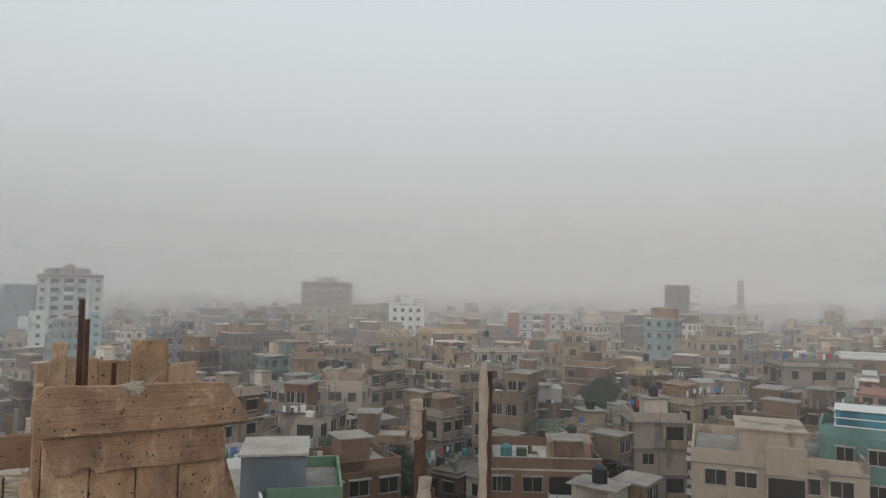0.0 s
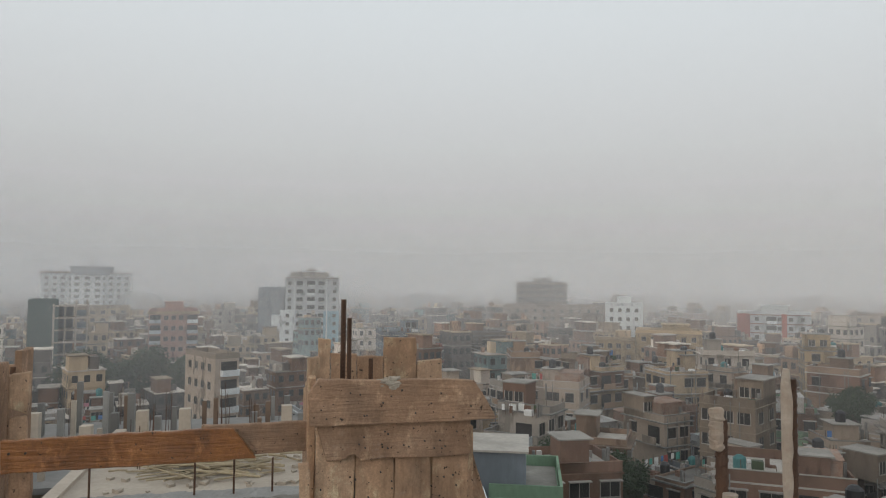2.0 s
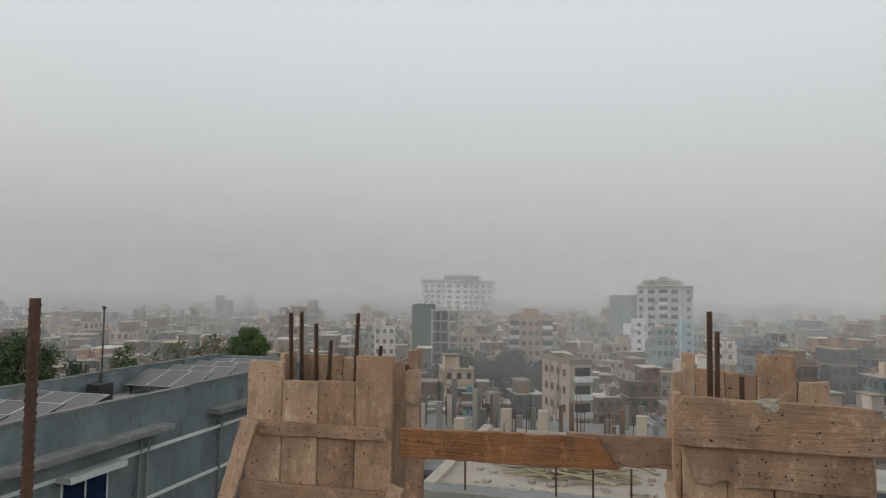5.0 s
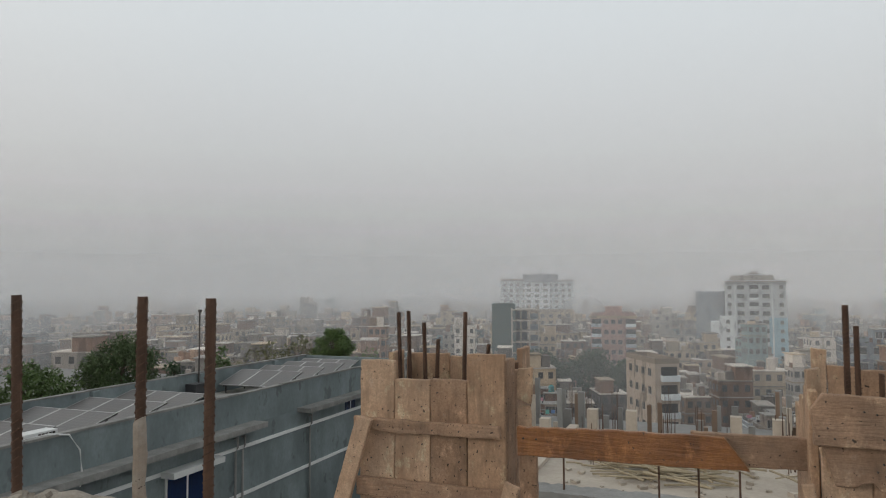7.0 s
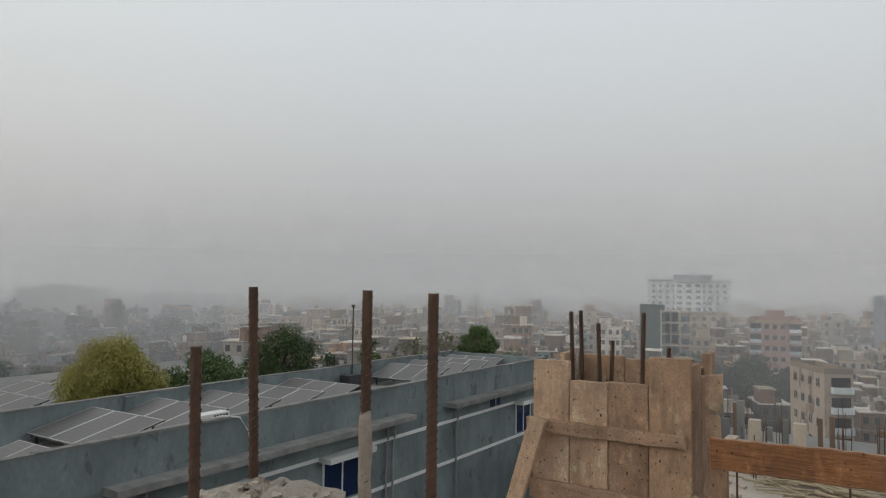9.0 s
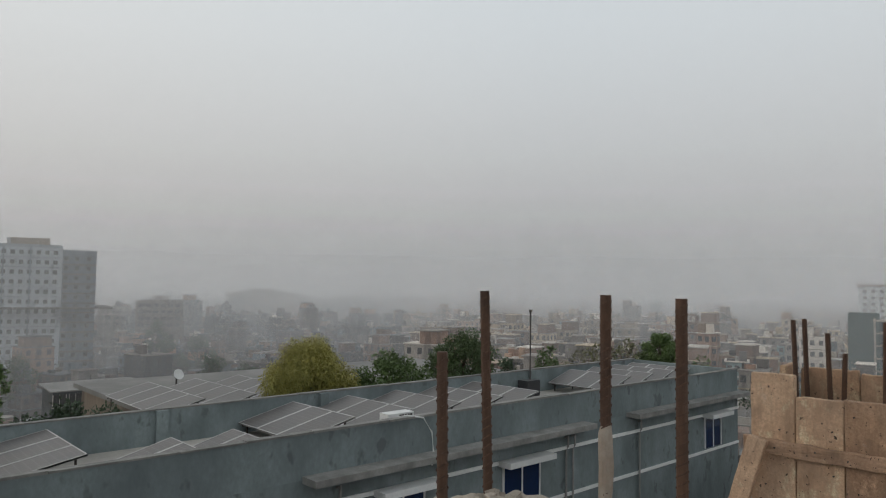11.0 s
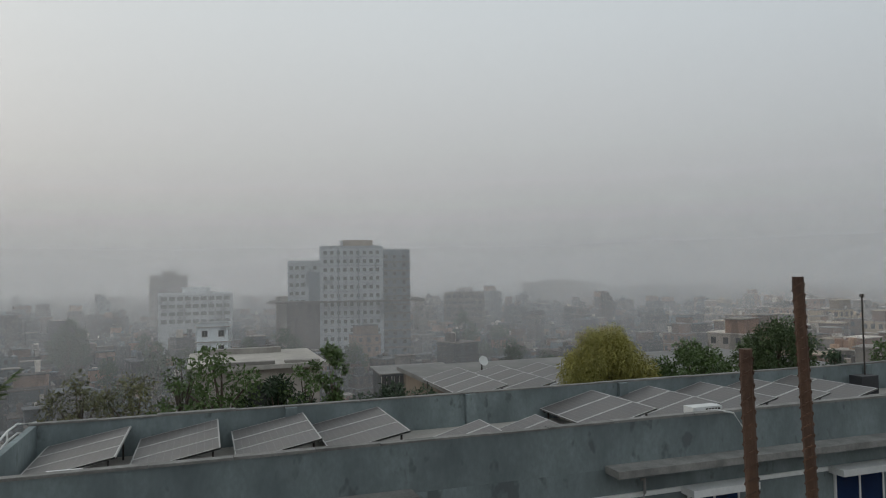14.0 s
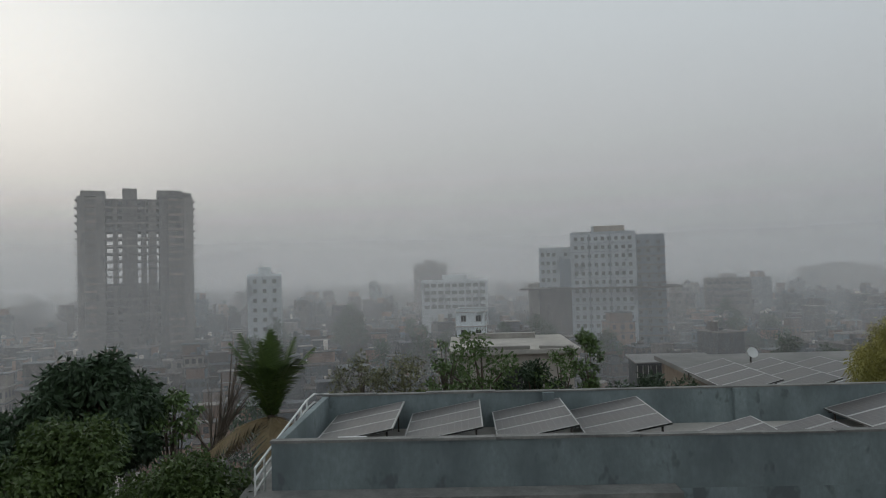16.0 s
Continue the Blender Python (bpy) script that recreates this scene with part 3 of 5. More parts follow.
# farther half-built house with a forest of columns
site_far = thing("unfinished_house", "half-built concrete house with bare columns", "house", kind="structure")
part("slab", Solid().box(-11.0, 3.5, 25.0, 36.0, -5.2, -5.0), SHADE_SLAB, site_far)
part("wall", Solid().box(-10.5, 3.2, 25.5, 35.5, GROUND, -5.2), WALLS["grey"], site_far)
for i in range(52):
    x, y = -10.6 + 13.6 * rng.random(), 25.4 + 10 * rng.random()
    if i % 5:
        stub_column(x, y, -5.0, rng.uniform(0.9, 2.3), rng.uniform(0.15, 0.3), rng.choice((SHADE_SLAB, SITE_SCREED, CONCRETE, WALLS["brown"])))
    else:
        starter_bars(x, y, -5.0, rng.uniform(1.4, 2.4), 4, 0.2, 40 + i)

# ---- trees: how they are built ----
def leaf_mesh(name, clumps, count, size, material, seed, droop=0.3, slim=0.22):
    """Many small folded leaves scattered through ellipsoid clumps (centre, radii)."""
    r = np.random.RandomState(seed)
    weight = np.array([c[1][0] * c[1][1] * c[1][2] for c in clumps]) ** 0.7
    pick = r.choice(len(clumps), count, p=weight / weight.sum())
    centre, radii = np.array([c[0] for c in clumps])[pick], np.array([c[1] for c in clumps])[pick]
    ray = r.normal(size=(count, 3))
    ray /= np.linalg.norm(ray, axis=1)[:, None]
    place = centre + ray * radii * (r.rand(count, 1) ** 0.45) * r.uniform(0.75, 1.12, (count, 1))
    along = ray * 0.6 + r.normal(size=(count, 3)) * 0.6 + [0, 0, -droop]
    along /= np.linalg.norm(along, axis=1)[:, None]
    across = np.cross(along, r.normal(size=(count, 3)))
    across /= np.linalg.norm(across, axis=1)[:, None]
    length = size * r.uniform(0.6, 1.3, (count, 1))
    tip, mid = place + along * length, place + along * length * 0.5
    v = np.stack([place, mid + across * length * slim, tip, mid - across * length * slim], 1).reshape(-1, 3)
    me = bpy.data.meshes.new(name)
    f = np.arange(count * 4).reshape(-1, 4)
    me.from_pydata(v.tolist(), [], np.concatenate([f[:, [0, 1, 2]], f[:, [0, 2, 3]]]).tolist())
    me.materials.append(material)
    me.update()
    return me


def tree(x, y, base, height, radius, material, label, seed, count=5000, leaf=0.22, droop=0.3, clumps=14, spread=0.42, flat=0.8, bare=0.45, slim=0.22):
    r = random.Random(seed)
    ob = thing("tree", label, "tree", pose(x, y, base), "trees")
    s = Solid()
    lift = BASE - base if base < BASE else 0.0
    fork, height = height * bare + lift, height + lift
    s.tube([(0, 0, 0), (r.uniform(-0.2, 0.2), r.uniform(-0.2, 0.2), fork * 0.6), (0, 0, fork)], [radius * 0.09, radius * 0.07, radius * 0.055], 9)
    blobs = []
    for i in range(clumps):
        a, f = 2 * math.pi * (i * 0.381 + r.random() * 0.1), (i + 0.5) / clumps
        rr = radius * (0.15 + 0.78 * math.sqrt(r.random())) * math.sqrt(max(0.12, 1 - abs(2 * f - 0.85) ** 2.2))
        c = (rr * math.cos(a), rr * math.sin(a), fork + (height - fork) * (0.18 + 0.68 * f) - 0.25 * rr)
        size = radius * spread * r.uniform(0.45, 1.2)
        blobs.append((c, (size, size, size * flat)))
        s.tube([(0, 0, fork * 0.9), (c[0] * 0.45, c[1] * 0.45, (fork + c[2]) / 2), c], [radius * 0.04, radius * 0.025, radius * 0.008], 6)
    part("trunk", s, BARK, ob)
    crown = part("crown", leaf_mesh("crown", blobs, count, leaf, material, seed, droop, slim), material, ob)
    crown["kind"] = "stuff"
    return ob


def shrub(x, y, base, height, radius, material, label, seed, count=700, leaf=0.2):
    return tree(x, y, base, height, radius * 1.25, material, label, seed, int(count * 1.8), leaf * 0.75, 0.2, 11, 0.34, 0.9, 0.62)


# ---- the town: houses ----
def window_mesh(w, h, hood, kind=0):
    """A window that stands a little proud of a wall facing -y: dark pane, frame bars, sill and hood."""
    s = Solid()
    s.box(-w / 2, w / 2, -0.03, 0.05, 0, h, 0)
    s.box(-w / 2 - 0.06, -w / 2, -0.07, 0.05, 0, h, 1).box(w / 2, w / 2 + 0.06, -0.07, 0.05, 0, h, 1)
    s.box(-0.03, 0.03, -0.05, 0.05, 0, h, 1)
    s.box(-w / 2 - 0.1, w / 2 + 0.1, -0.12, 0.05, -0.1, 0, 2)
    if hood:
        s.box(-w / 2 - 0.15, w / 2 + 0.15, -0.5, 0.05, h + 0.05, h + 0.14, 2)
    return s.mesh("window", [GLASS_AND_SHADE, CORNICE, CORNICE])


def balcony_mesh(w, h, m):
    """A balcony facing -y: flat dark panel as the shade of its opening, projecting slab, solid front with a rail."""
    s = Solid()
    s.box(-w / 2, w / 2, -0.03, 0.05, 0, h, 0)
    s.box(-w / 2 - 0.1, w / 2 + 0.1, -0.9, 0.05, -0.15, 0, 1)
    s.box(-w / 2 - 0.1, w / 2 + 0.1, -0.9, -0.8, 0, 0.85, 1)
    s.box(-w / 2 - 0.1, -w / 2, -0.8, 0.05, 0, 0.85, 1).box(w / 2, w / 2 + 0.1, -0.8, 0.05, 0, 0.85, 1)
    return s.mesh("balcony", [GLASS_AND_SHADE, m])


WINDOWS = [window_mesh(1.3, 1.25, True), window_mesh(1.7, 1.3, True), window_mesh(1.0, 1.2, False), window_mesh(1.5, 1.35, False)]
WIN_SMALL, WIN_WIDE = window_mesh(1.1, 1.2, False), window_mesh(2.2, 1.4, False)
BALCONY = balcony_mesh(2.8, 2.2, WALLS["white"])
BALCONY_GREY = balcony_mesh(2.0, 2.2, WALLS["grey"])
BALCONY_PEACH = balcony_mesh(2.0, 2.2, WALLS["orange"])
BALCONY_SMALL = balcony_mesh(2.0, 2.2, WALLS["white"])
tank_solid = Solid().tube([(0, 0, 0), (0, 0, 1.0), (0, 0, 1.15), (0, 0, 1.3)], [0.55, 0.55, 0.42, 0.2], 12)
TANKS = [tank_solid.mesh("tank", TANK_BLACK), tank_solid.mesh("tank", TANK_TEAL)]
STOREY = 3.0


def body_parts(ob, w, d, h, wall, roof, rng, bands=True):
    """Walls with floor edges, often a storey set back above a terrace, flat roofs and parapets round them."""
    edge = rng.choice((CORNICE, SHADE_SLAB, CORNICE, wall))
    reach = rng.choice((0.1, 0.15, 0.35, 0.5))
    shelf = rng.random() < 0.45 and h > 8
    low = h - STOREY if shelf else h
    s = Solid().box(-w / 2, w / 2, -d / 2, d / 2, 0, low, 0)
    x0, x1, y0, y1 = -w / 2, w / 2, -d / 2, d / 2
    if shelf:
        cut = rng.uniform(0.25, 0.5)
        side = rng.randint(0, 3)
        x0, x1 = (x0 + w * cut, x1) if side == 0 else (x0, x1 - w * cut) if side == 1 else (x0, x1)
        y0, y1 = (y0 + d * cut, y1) if side == 2 else (y0, y1 - d * cut) if side == 3 else (y0, y1)
        s.box(x0, x1, y0, y1, low, h, rng.choice((0, 0, 2)))
        s.box(x0 - 0.3, x1 + 0.3, y0 - 0.3, y1 + 0.3, h - 0.18, h - 0.02, 1)
    if bands:
        n = int(low / STOREY)
        for i in range(max(1, n - 3), n + 1):
            z = low - (n - i) * STOREY
            s.box(-w / 2 - reach, w / 2 + reach, -d / 2 - reach, d / 2 + reach, z - 0.2, z - 0.06, 1)
    part("wall", s, [wall, edge, WALLS["brick"]], ob)
    part("roof", Solid().box(x0 + 0.2, x1 - 0.2, y0 + 0.2, y1 - 0.2, h, h + 0.06), roof, ob)
    if shelf:
        part("terrace", Solid().box(-w / 2 + 0.2, w / 2 - 0.2, -d / 2 + 0.2, d / 2 - 0.2, low - 0.05, low + 0.06), rng.choice((ROOF_PALE, ROOFTOP)), ob)
    t = 0.16
    s = Solid()
    for a0, a1, b0, b1, z in ((x0, x1, y0, y1, h), (-w / 2, w / 2, -d / 2, d / 2, low))[:2 if shelf else 1]:
        p = rng.choice((0.3, 0.6, 0.8, 0.9))
        s.box(a0, a1, b0, b0 + t, z, z + p).box(a0, a1, b1 - t, b1, z, z + p)
        s.box(a0, a0 + t, b0 + t, b1 - t, z, z + p).box(a1 - t, a1, b0 + t, b1 - t, z, z + p)
        s.box(a0 - 0.05, a1 + 0.05, b0 - 0.05, b0 + t + 0.05, z + p, z + p + 0.07, 1).box(a0 - 0.05, a0 + t + 0.05, b0 + t + 0.05, b1, z + p, z + p + 0.07, 1)
    part("parapet", s, [wall, edge], ob)


def roof_clutter(ob, w, d, h, wall, rng):
    if rng.random() < 0.4:
        a, b = w * rng.uniform(0.35, 0.6), d * rng.uniform(0.35, 0.7)
        x, y = rng.choice((-1, 1)) * (w - a) / 2, rng.choice((-1, 1)) * (d - b) / 2
        z = h + rng.choice((2.4, 2.7, 3.0))
        part("upper_room", Solid().box(x - a / 2, x + a / 2, y - b / 2, y + b / 2, h, z, 0).box(x - a / 2 - 0.25, x + a / 2 + 0.25, y - b / 2 - 0.25, y + b / 2 + 0.25, z, z + 0.14, 1), [rng.choice((wall, WALLS["brick"], WALLS["grey"])), ROOFTOP], ob)
        for k in range(2):
            part("window", WIN_SMALL, None, ob, m=pose(x + (k - 0.5) * a * 0.45, y - b / 2, h + 0.8))
    if rng.random() < 0.6:
        s = Solid()
        for k in range(rng.randint(8, 22)):
            x, y = rng.choice((rng.choice((-1, 1)) * (w / 2 - 0.25), rng.uniform(-w / 2, w / 2) * 0.9)), rng.choice((-1, 1)) * (d / 2 - 0.25)
            x, y = x + rng.uniform(-0.15, 0.15), y + rng.uniform(-0.15, 0.15)
            s.tube([(x, y, h), (x + rng.uniform(-0.1, 0.1), y, h + rng.uniform(1.0, 1.9))], 0.025, 4)
        part("roof_rods", s, RUST, ob)["kind"] = "stuff"
    for k in range(rng.randint(0, 3)):
        x = rng.uniform(-w / 2, w / 2)
        part("drain_pipe", Solid().tube([(x, -d / 2 - 0.08, 0), (x, -d / 2 - 0.08, h + 0.5)], 0.06, 5), SHADE_SLAB, ob)
    if rng.random() < 0.75:
        s = Solid()
        for k in range(rng.randint(8, 20)):
            x, y, q = rng.uniform(-w / 2 + 0.5, w / 2 - 0.5), rng.uniform(-d / 2 + 0.5, d / 2 - 0.5), rng.uniform(0.15, 0.5)
            s.box(x - q, x + q, y - q * 0.7, y + q * 0.7, h, h + rng.uniform(0.2, 0.9), rng.randint(0, 3))
        part("roof_junk", s, [TIN, WALLS["brick"], LEAF_DARK, WHITE_PAINT], ob)["kind"] = "stuff"
    if min(w, d) > 5 and rng.random() < 0.7:
        a, b = rng.uniform(1.8, 2.8), rng.uniform(2.2, 3.4)
        x, y = rng.uniform(-w / 2 + a / 2, w / 2 - a / 2) * 0.9, rng.uniform(-d / 2 + b / 2, d / 2 - b / 2) * 0.9
        s = Solid().box(x - a / 2, x + a / 2, y - b / 2, y + b / 2, h, h + 2.4, 0).box(x - a / 2 - 0.3, x + a / 2 + 0.3, y - b / 2 - 0.3, y + b / 2 + 0.3, h + 2.4, h + 2.52, 1)
        part("stair_house", s, [wall, ROOFTOP], ob)
        if rng.random() < 0.6:
            part("tank", rng.choice(TANKS[:1] * 3 + TANKS[1:]), None, ob, m=pose(x, y, h + 2.52))
    if rng.random() < 0.7:
        part("tank", rng.choice(TANKS[:1] * 3 + TANKS[1:]), None, ob, m=pose(rng.uniform(-w / 3, w / 3), rng.uniform(-d / 3, d / 3), h + 0.06))
    if rng.random() < 0.55:
        s = Solid()
        for i in range(rng.randint(4, 9)):
            x, y = rng.choice((-1, 1)) * (w / 2 - 0.3), rng.uniform(-d / 2, d / 2)
            s.box(x - 0.12, x + 0.12, y - 0.12, y + 0.12, h, h + rng.uniform(1.0, 1.6))
        part("column_stubs", s, SHADE_SLAB, ob)["kind"] = "stuff"
    if rng.random() < 0.3:
        x, y = rng.uniform(-w / 4, w / 4), rng.uniform(-d / 4, d / 4)
        s = Solid()
        for i in range(9):
            s.slab([(x - 2 + i * 0.45, y - 1.6, h + 2.0), (x - 1.56 + i * 0.45, y - 1.6, h + 2.06), (x - 1.56 + i * 0.45, y + 1.6, h + 2.3), (x - 2 + i * 0.45, y + 1.6, h + 2.24)], 0.03)
        s.box(x - 1.9, x + 1.9, y - 1.5, y + 1.5, h, h + 1.95)
        part("tin_shed", s, rng.choice((TIN, TIN, TIN_RUSTY)), ob, "rooftop shed under tin sheets")
    if rng.random() < 0.5:
        s = Solid()
        y = rng.uniform(-d / 3, d / 3)
        s.tube([(-w / 2 + 0.4, y, h), (-w / 2 + 0.4, y, h + 1.7)], 0.03, 5).tube([(w / 2 - 0.4, y, h), (w / 2 - 0.4, y, h + 1.7)], 0.03, 5)
        x = -w / 2 + 0.6
        while x < w / 2 - 1.2:
            b = rng.uniform(0.4, 0.9)
            s.box(x, x + b, y - 0.02, y + 0.02, h + 1.6 - rng.uniform(0.5, 1.0), h + 1.6, rng.randint(1, 5))
            x += b + rng.uniform(0.1, 0.8)
        part("washing_line", s, [DARK_STEEL] + CLOTH, ob, "washing hung on a line")


def house_label(tone, storeys, d):
    words = {"grey": "grey cement-rendered", "dark": "dark weathered", "brick": "bare brick", "brown": "brown stained", "cream": "cream painted", "yellow": "yellow painted", "white": "whitewashed", "pink": "pink painted", "red": "red painted", "teal": "teal painted", "green": "pale green painted", "blue": "blue painted", "steel": "blue-grey painted", "orange": "peach painted", "warm": "warm grey painted", "pale": "pale grey rendered", "sky": "pale blue painted", "murky": "dark shade-toned"}
    return f"{words[tone]} flat-roofed town house with {storeys} storeys in haze"


def town_house(x, y, w, d, storeys, turn, tone, rng, near=True, clutter=True, top=None):
    """A flat-roofed house; its windows are cut on the two sides that look towards the open roof."""
    h = storeys * STOREY if top is None else top - GROUND
    ob = thing("house", house_label(tone, storeys, 0), "house", pose(x, y, GROUND, 0, 0, turn), "houses of the town")
    wall = WALLS[tone]
    body_parts(ob, w, d, h, wall, rng.choice((ROOFTOP, ROOF_PALE, ROOF_PALE, ROOF_DIRTY)), rng)
    toward = Matrix.Rotation(-radians(turn), 2) @ Vector((-x, -y))
    sides = []
    sides.append((0, -d / 2, 0, w) if toward.y < 0 else (0, d / 2, 180, w))
    sides.append((-w / 2, 0, -90, d) if toward.x < 0 else (w / 2, 0, 90, d))
    n = int(h / STOREY)
    style = rng.choice(WINDOWS)
    joined = Solid()
    for cx, cy, a, run in sides:
        count = max(1, int(run / rng.uniform(2.0, 3.0)))
        has_balcony = rng.random() < 0.5
        for k in range(count):
            off = (k + 0.5) / count * run - run / 2 + rng.uniform(-0.2, 0.2)
            balcony = has_balcony and k == count // 2
            for i in range(n - 1, max(-1, n - (4 if near else 4)), -1):
                if rng.random() < 0.12:
                    continue
                z = h - (n - i) * STOREY + 0.95
                m = pose(cx, cy, 0, 0, 0, a) @ pose(off, 0, z)
                if near:
                    if balcony:
                        part("balcony", rng.choice((BALCONY_SMALL, BALCONY_GREY, BALCONY_GREY, BALCONY_PEACH)), None, ob, m=m @ pose(0, 0, -0.85))
                    else:
                        part("window", style, None, ob, m=m)
                else:
                    u, b = rng.uniform(0.45, 0.8), len(joined.v)
                    # the balcony's first box is a dark panel painted as its shaded opening
                    if balcony:
                        joined.box(-1.0, 1.0, -0.04, 0.04, -0.8, 1.3, 0).box(-1.2, 1.2, -0.9, 0.04, -0.95, -0.8, 1).box(-1.2, 1.2, -0.9, -0.8, -0.8, 0.1, 2)
                    else:
                        joined.box(-u, u, -0.04, 0.04, 0, 1.3, 0).box(-u - 0.1, u + 0.1, -0.4, 0.04, 1.35, 1.44, 1).box(-u - 0.08, u + 0.08, -0.1, 0.04, -0.1, 0.0, 1)
                    joined.v[b:] = [tuple(m @ Vector(p)) for p in joined.v[b:]]
    if joined.v:
        panes = part("windows", joined, [GLASS_AND_SHADE, CORNICE, rng.choice((wall, WALLS["white"], WALLS["orange"], WALLS["grey"]))], ob)
        panes["kind"] = "stuff"
    if clutter:
        roof_clutter(ob, w, d, h, wall, rng)
    return ob


def block(name, label, x, y, w, d, top, turn, wall, cols, rows, window=None, side_cols=0, margin=0.8, base=None, side_wall=None, roof_room=True, band=None, pitch=STOREY):
    """A tall landmark: its front looks towards -y before it is turned; windows in a regular grid."""
    base = BASE if base is None else base
    h = top - base
    ob = thing(name, label, "building", pose(x, y, base, 0, 0, turn))
    rng = random.Random(int(abs(x) * 7 + abs(y)))
    s = Solid().box(-w / 2, w / 2, -d / 2, d / 2, GROUND - base, h, 0)
    if band is not None:
        for i in range(rows + 1):
            s.box(-w / 2 - 0.25, w / 2 + 0.25, -d / 2 - 0.25, d / 2 + 0.25, h - i * pitch - 0.25, h - i * pitch, 1)
    part("wall", s, [wall, band or wall], ob)
    part("roof", Solid().box(-w / 2 + 0.3, w / 2 - 0.3, -d / 2 + 0.3, d / 2 - 0.3, h, h + 0.08), ROOFTOP, ob)
    s = Solid()
    s.box(-w / 2, w / 2, -d / 2, -d / 2 + 0.2, h, h + 0.9).box(-w / 2, w / 2, d / 2 - 0.2, d / 2, h, h + 0.9)
    s.box(-w / 2, -w / 2 + 0.2, -d / 2 + 0.2, d / 2 - 0.2, h, h + 0.9).box(w / 2 - 0.2, w / 2, -d / 2 + 0.2, d / 2 - 0.2, h, h + 0.9)
    part("parapet", s, wall, ob)
    if roof_room:
        part("roof_room", Solid().box(-w * 0.18, w * 0.2, -d * 0.2, d * 0.2, h, h + 2.8).box(-w * 0.2, w * 0.22, -d * 0.22, d * 0.22, h + 2.8, h + 3.0), wall, ob)
    faces = [(0, -d / 2, 0, w, cols)]
    if side_cols:
        faces += [(-w / 2, 0, -90, d, side_cols), (w / 2, 0, 90, d, side_cols)]
    for cx, cy, a, run, c in faces:
        for k in range(c):
            off = -run / 2 + margin + (k + 0.5) * (run - 2 * margin) / c
            for i in range(1, rows + 1):
                part("window", window or WIN_SMALL, None, ob, m=pose(cx, cy, h - i * pitch + 0.9, 0, 0, a) @ pose(off, 0, 0))
    return ob


def facing(x, y):
    """The turn that lets a front look back at the open roof."""
    return math.degrees(math.atan2(y, x)) - 90


TAKEN = [(-14, 13, 26), (-33, 16, 12), (0, 20, 20), (-4, 40, 16), (54, 39, 11), (16, 44, 10), (-20, -20, 34), (22.5, 54, 2)]


def landmark_spot(x, y, r):
    TAKEN.append((x, y, r))


# pale hotel-like block with a drum on its roof
landmark_spot(-88, 379, 30)
hotel = block("apartment_block", "pale cream high-rise apartment block with rows of windows in haze", -92, 381, 40, 18, 4.5, facing(-92, 381), WALLS["white"], 11, 9, WINDOWS[3], 4)
part("crown", Solid().tube([(2, -4, 34.5), (2, -4, 38.3)], 9.5, 24).tube([(2, -4, 38.3), (2, -4, 38.8)], 10.2, 24), WALLS["steel"], hotel, "round blue-grey roof drum")
part("mast", Solid().tube([(2, -4, 38.8), (2, -4, 43)], 0.35), DARK_STEEL, hotel)
part("bay", Solid().box(-7, 7, -10.6, -9, -10, 34.2), WALLS["white"], hotel)
part("side_roof", Solid().box(-20.6, -7.5, -9.6, 9.2, 35.4, 36.4).box(7.5, 20.6, -9.6, 9.2, 35.4, 35.9), WALLS["brown"], hotel)
for i in range(1, 10):
    for k in (-4.5, 0, 4.5):
        part("window", WIN_WIDE, None, hotel, m=pose(k, -10.6, 34.5 - i * 3 + 0.9))
landmark_spot(-75, 300, 20)
block("cream_block", "cream apartment building with regular windows in haze", -74, 300, 34, 16, -9.0, facing(-74, 300), WALLS["cream"], 9, 6, WINDOWS[3], 3, roof_room=False)
# white and blue tower
landmark_spot(13, 270, 22)
white_tower = block("white_tower", "tall white apartment tower with dark window bays in haze", 13.6, 271, 19.5, 14, 2.9, facing(13.6, 271), WALLS["white"], 0, 11, WIN_WIDE, 3)
part("wing", Solid().box(-14.6, -9.7, -7.5, 5, -10, 18.5).box(-14.6, -11.9, -7.5, 5, 18.5, 19.4).box(-11.6, -6.4, -8.0, -7.0, -10, 21.5), WALLS["white"], white_tower)
part("glazed_bay", Solid().box(4.2, 9.9, -7.5, -6.9, 2, 21.0), WALLS["sky"], white_tower, "blue glazed bay")
for i in range(1, 12):
    z = 32.9 - i * 3
    for x in (-8.2, 8.2) if z > 20 else (-8.9, 8.2):
        part("window", WIN_SMALL, None, white_tower, m=pose(x, -8.02 if x < -8.5 else -7.52 if z < 20 and x > 0 else -7, z + 0.9))
    for x in (-4.6, 3.4):
        part("window", WIN_WIDE, None, white_tower, m=pose(x, -7, z + 0.8))
    part("balcony", BALCONY, None, white_tower, m=pose(-0.4, -7, z + 0.1))
for x in (-6.4, -2.4, 1.6, 5.4):
    part("pier", Solid().box(x - 0.25, x + 0.25, -7.6, -6.95, 0, 33.4), WALLS["white"], white_tower)
part("eave", Solid().box(-10.4, 10.4, -8.2, 7.4, 33.2, 33.6).box(-8.0, 6.0, -4, 4, 33.6, 35.6).box(-2, 1.2, -3, 3, 35.6, 37.0), WALLS["pale"], white_tower)
part("backing", Solid().box(-20, -10.4, 0, 12, -10, 30), WALLS["steel"], white_tower)
# pink and white tower
landmark_spot(-28.5, 218, 12)
pink = block("pink_tower", "pink and white apartment tower with striped balconies", -29.2, 219, 13.2, 12, -7.2, facing(-29, 219), WALLS["pink"], 3, 8, WIN_SMALL, 3, margin=3.6)
for i in range(1, 9):
    for k in (-4.9, 5.1):
        part("balcony", BALCONY, None, pink, m=pose(k, -6, 22.8 - i * 3 + 0.1))
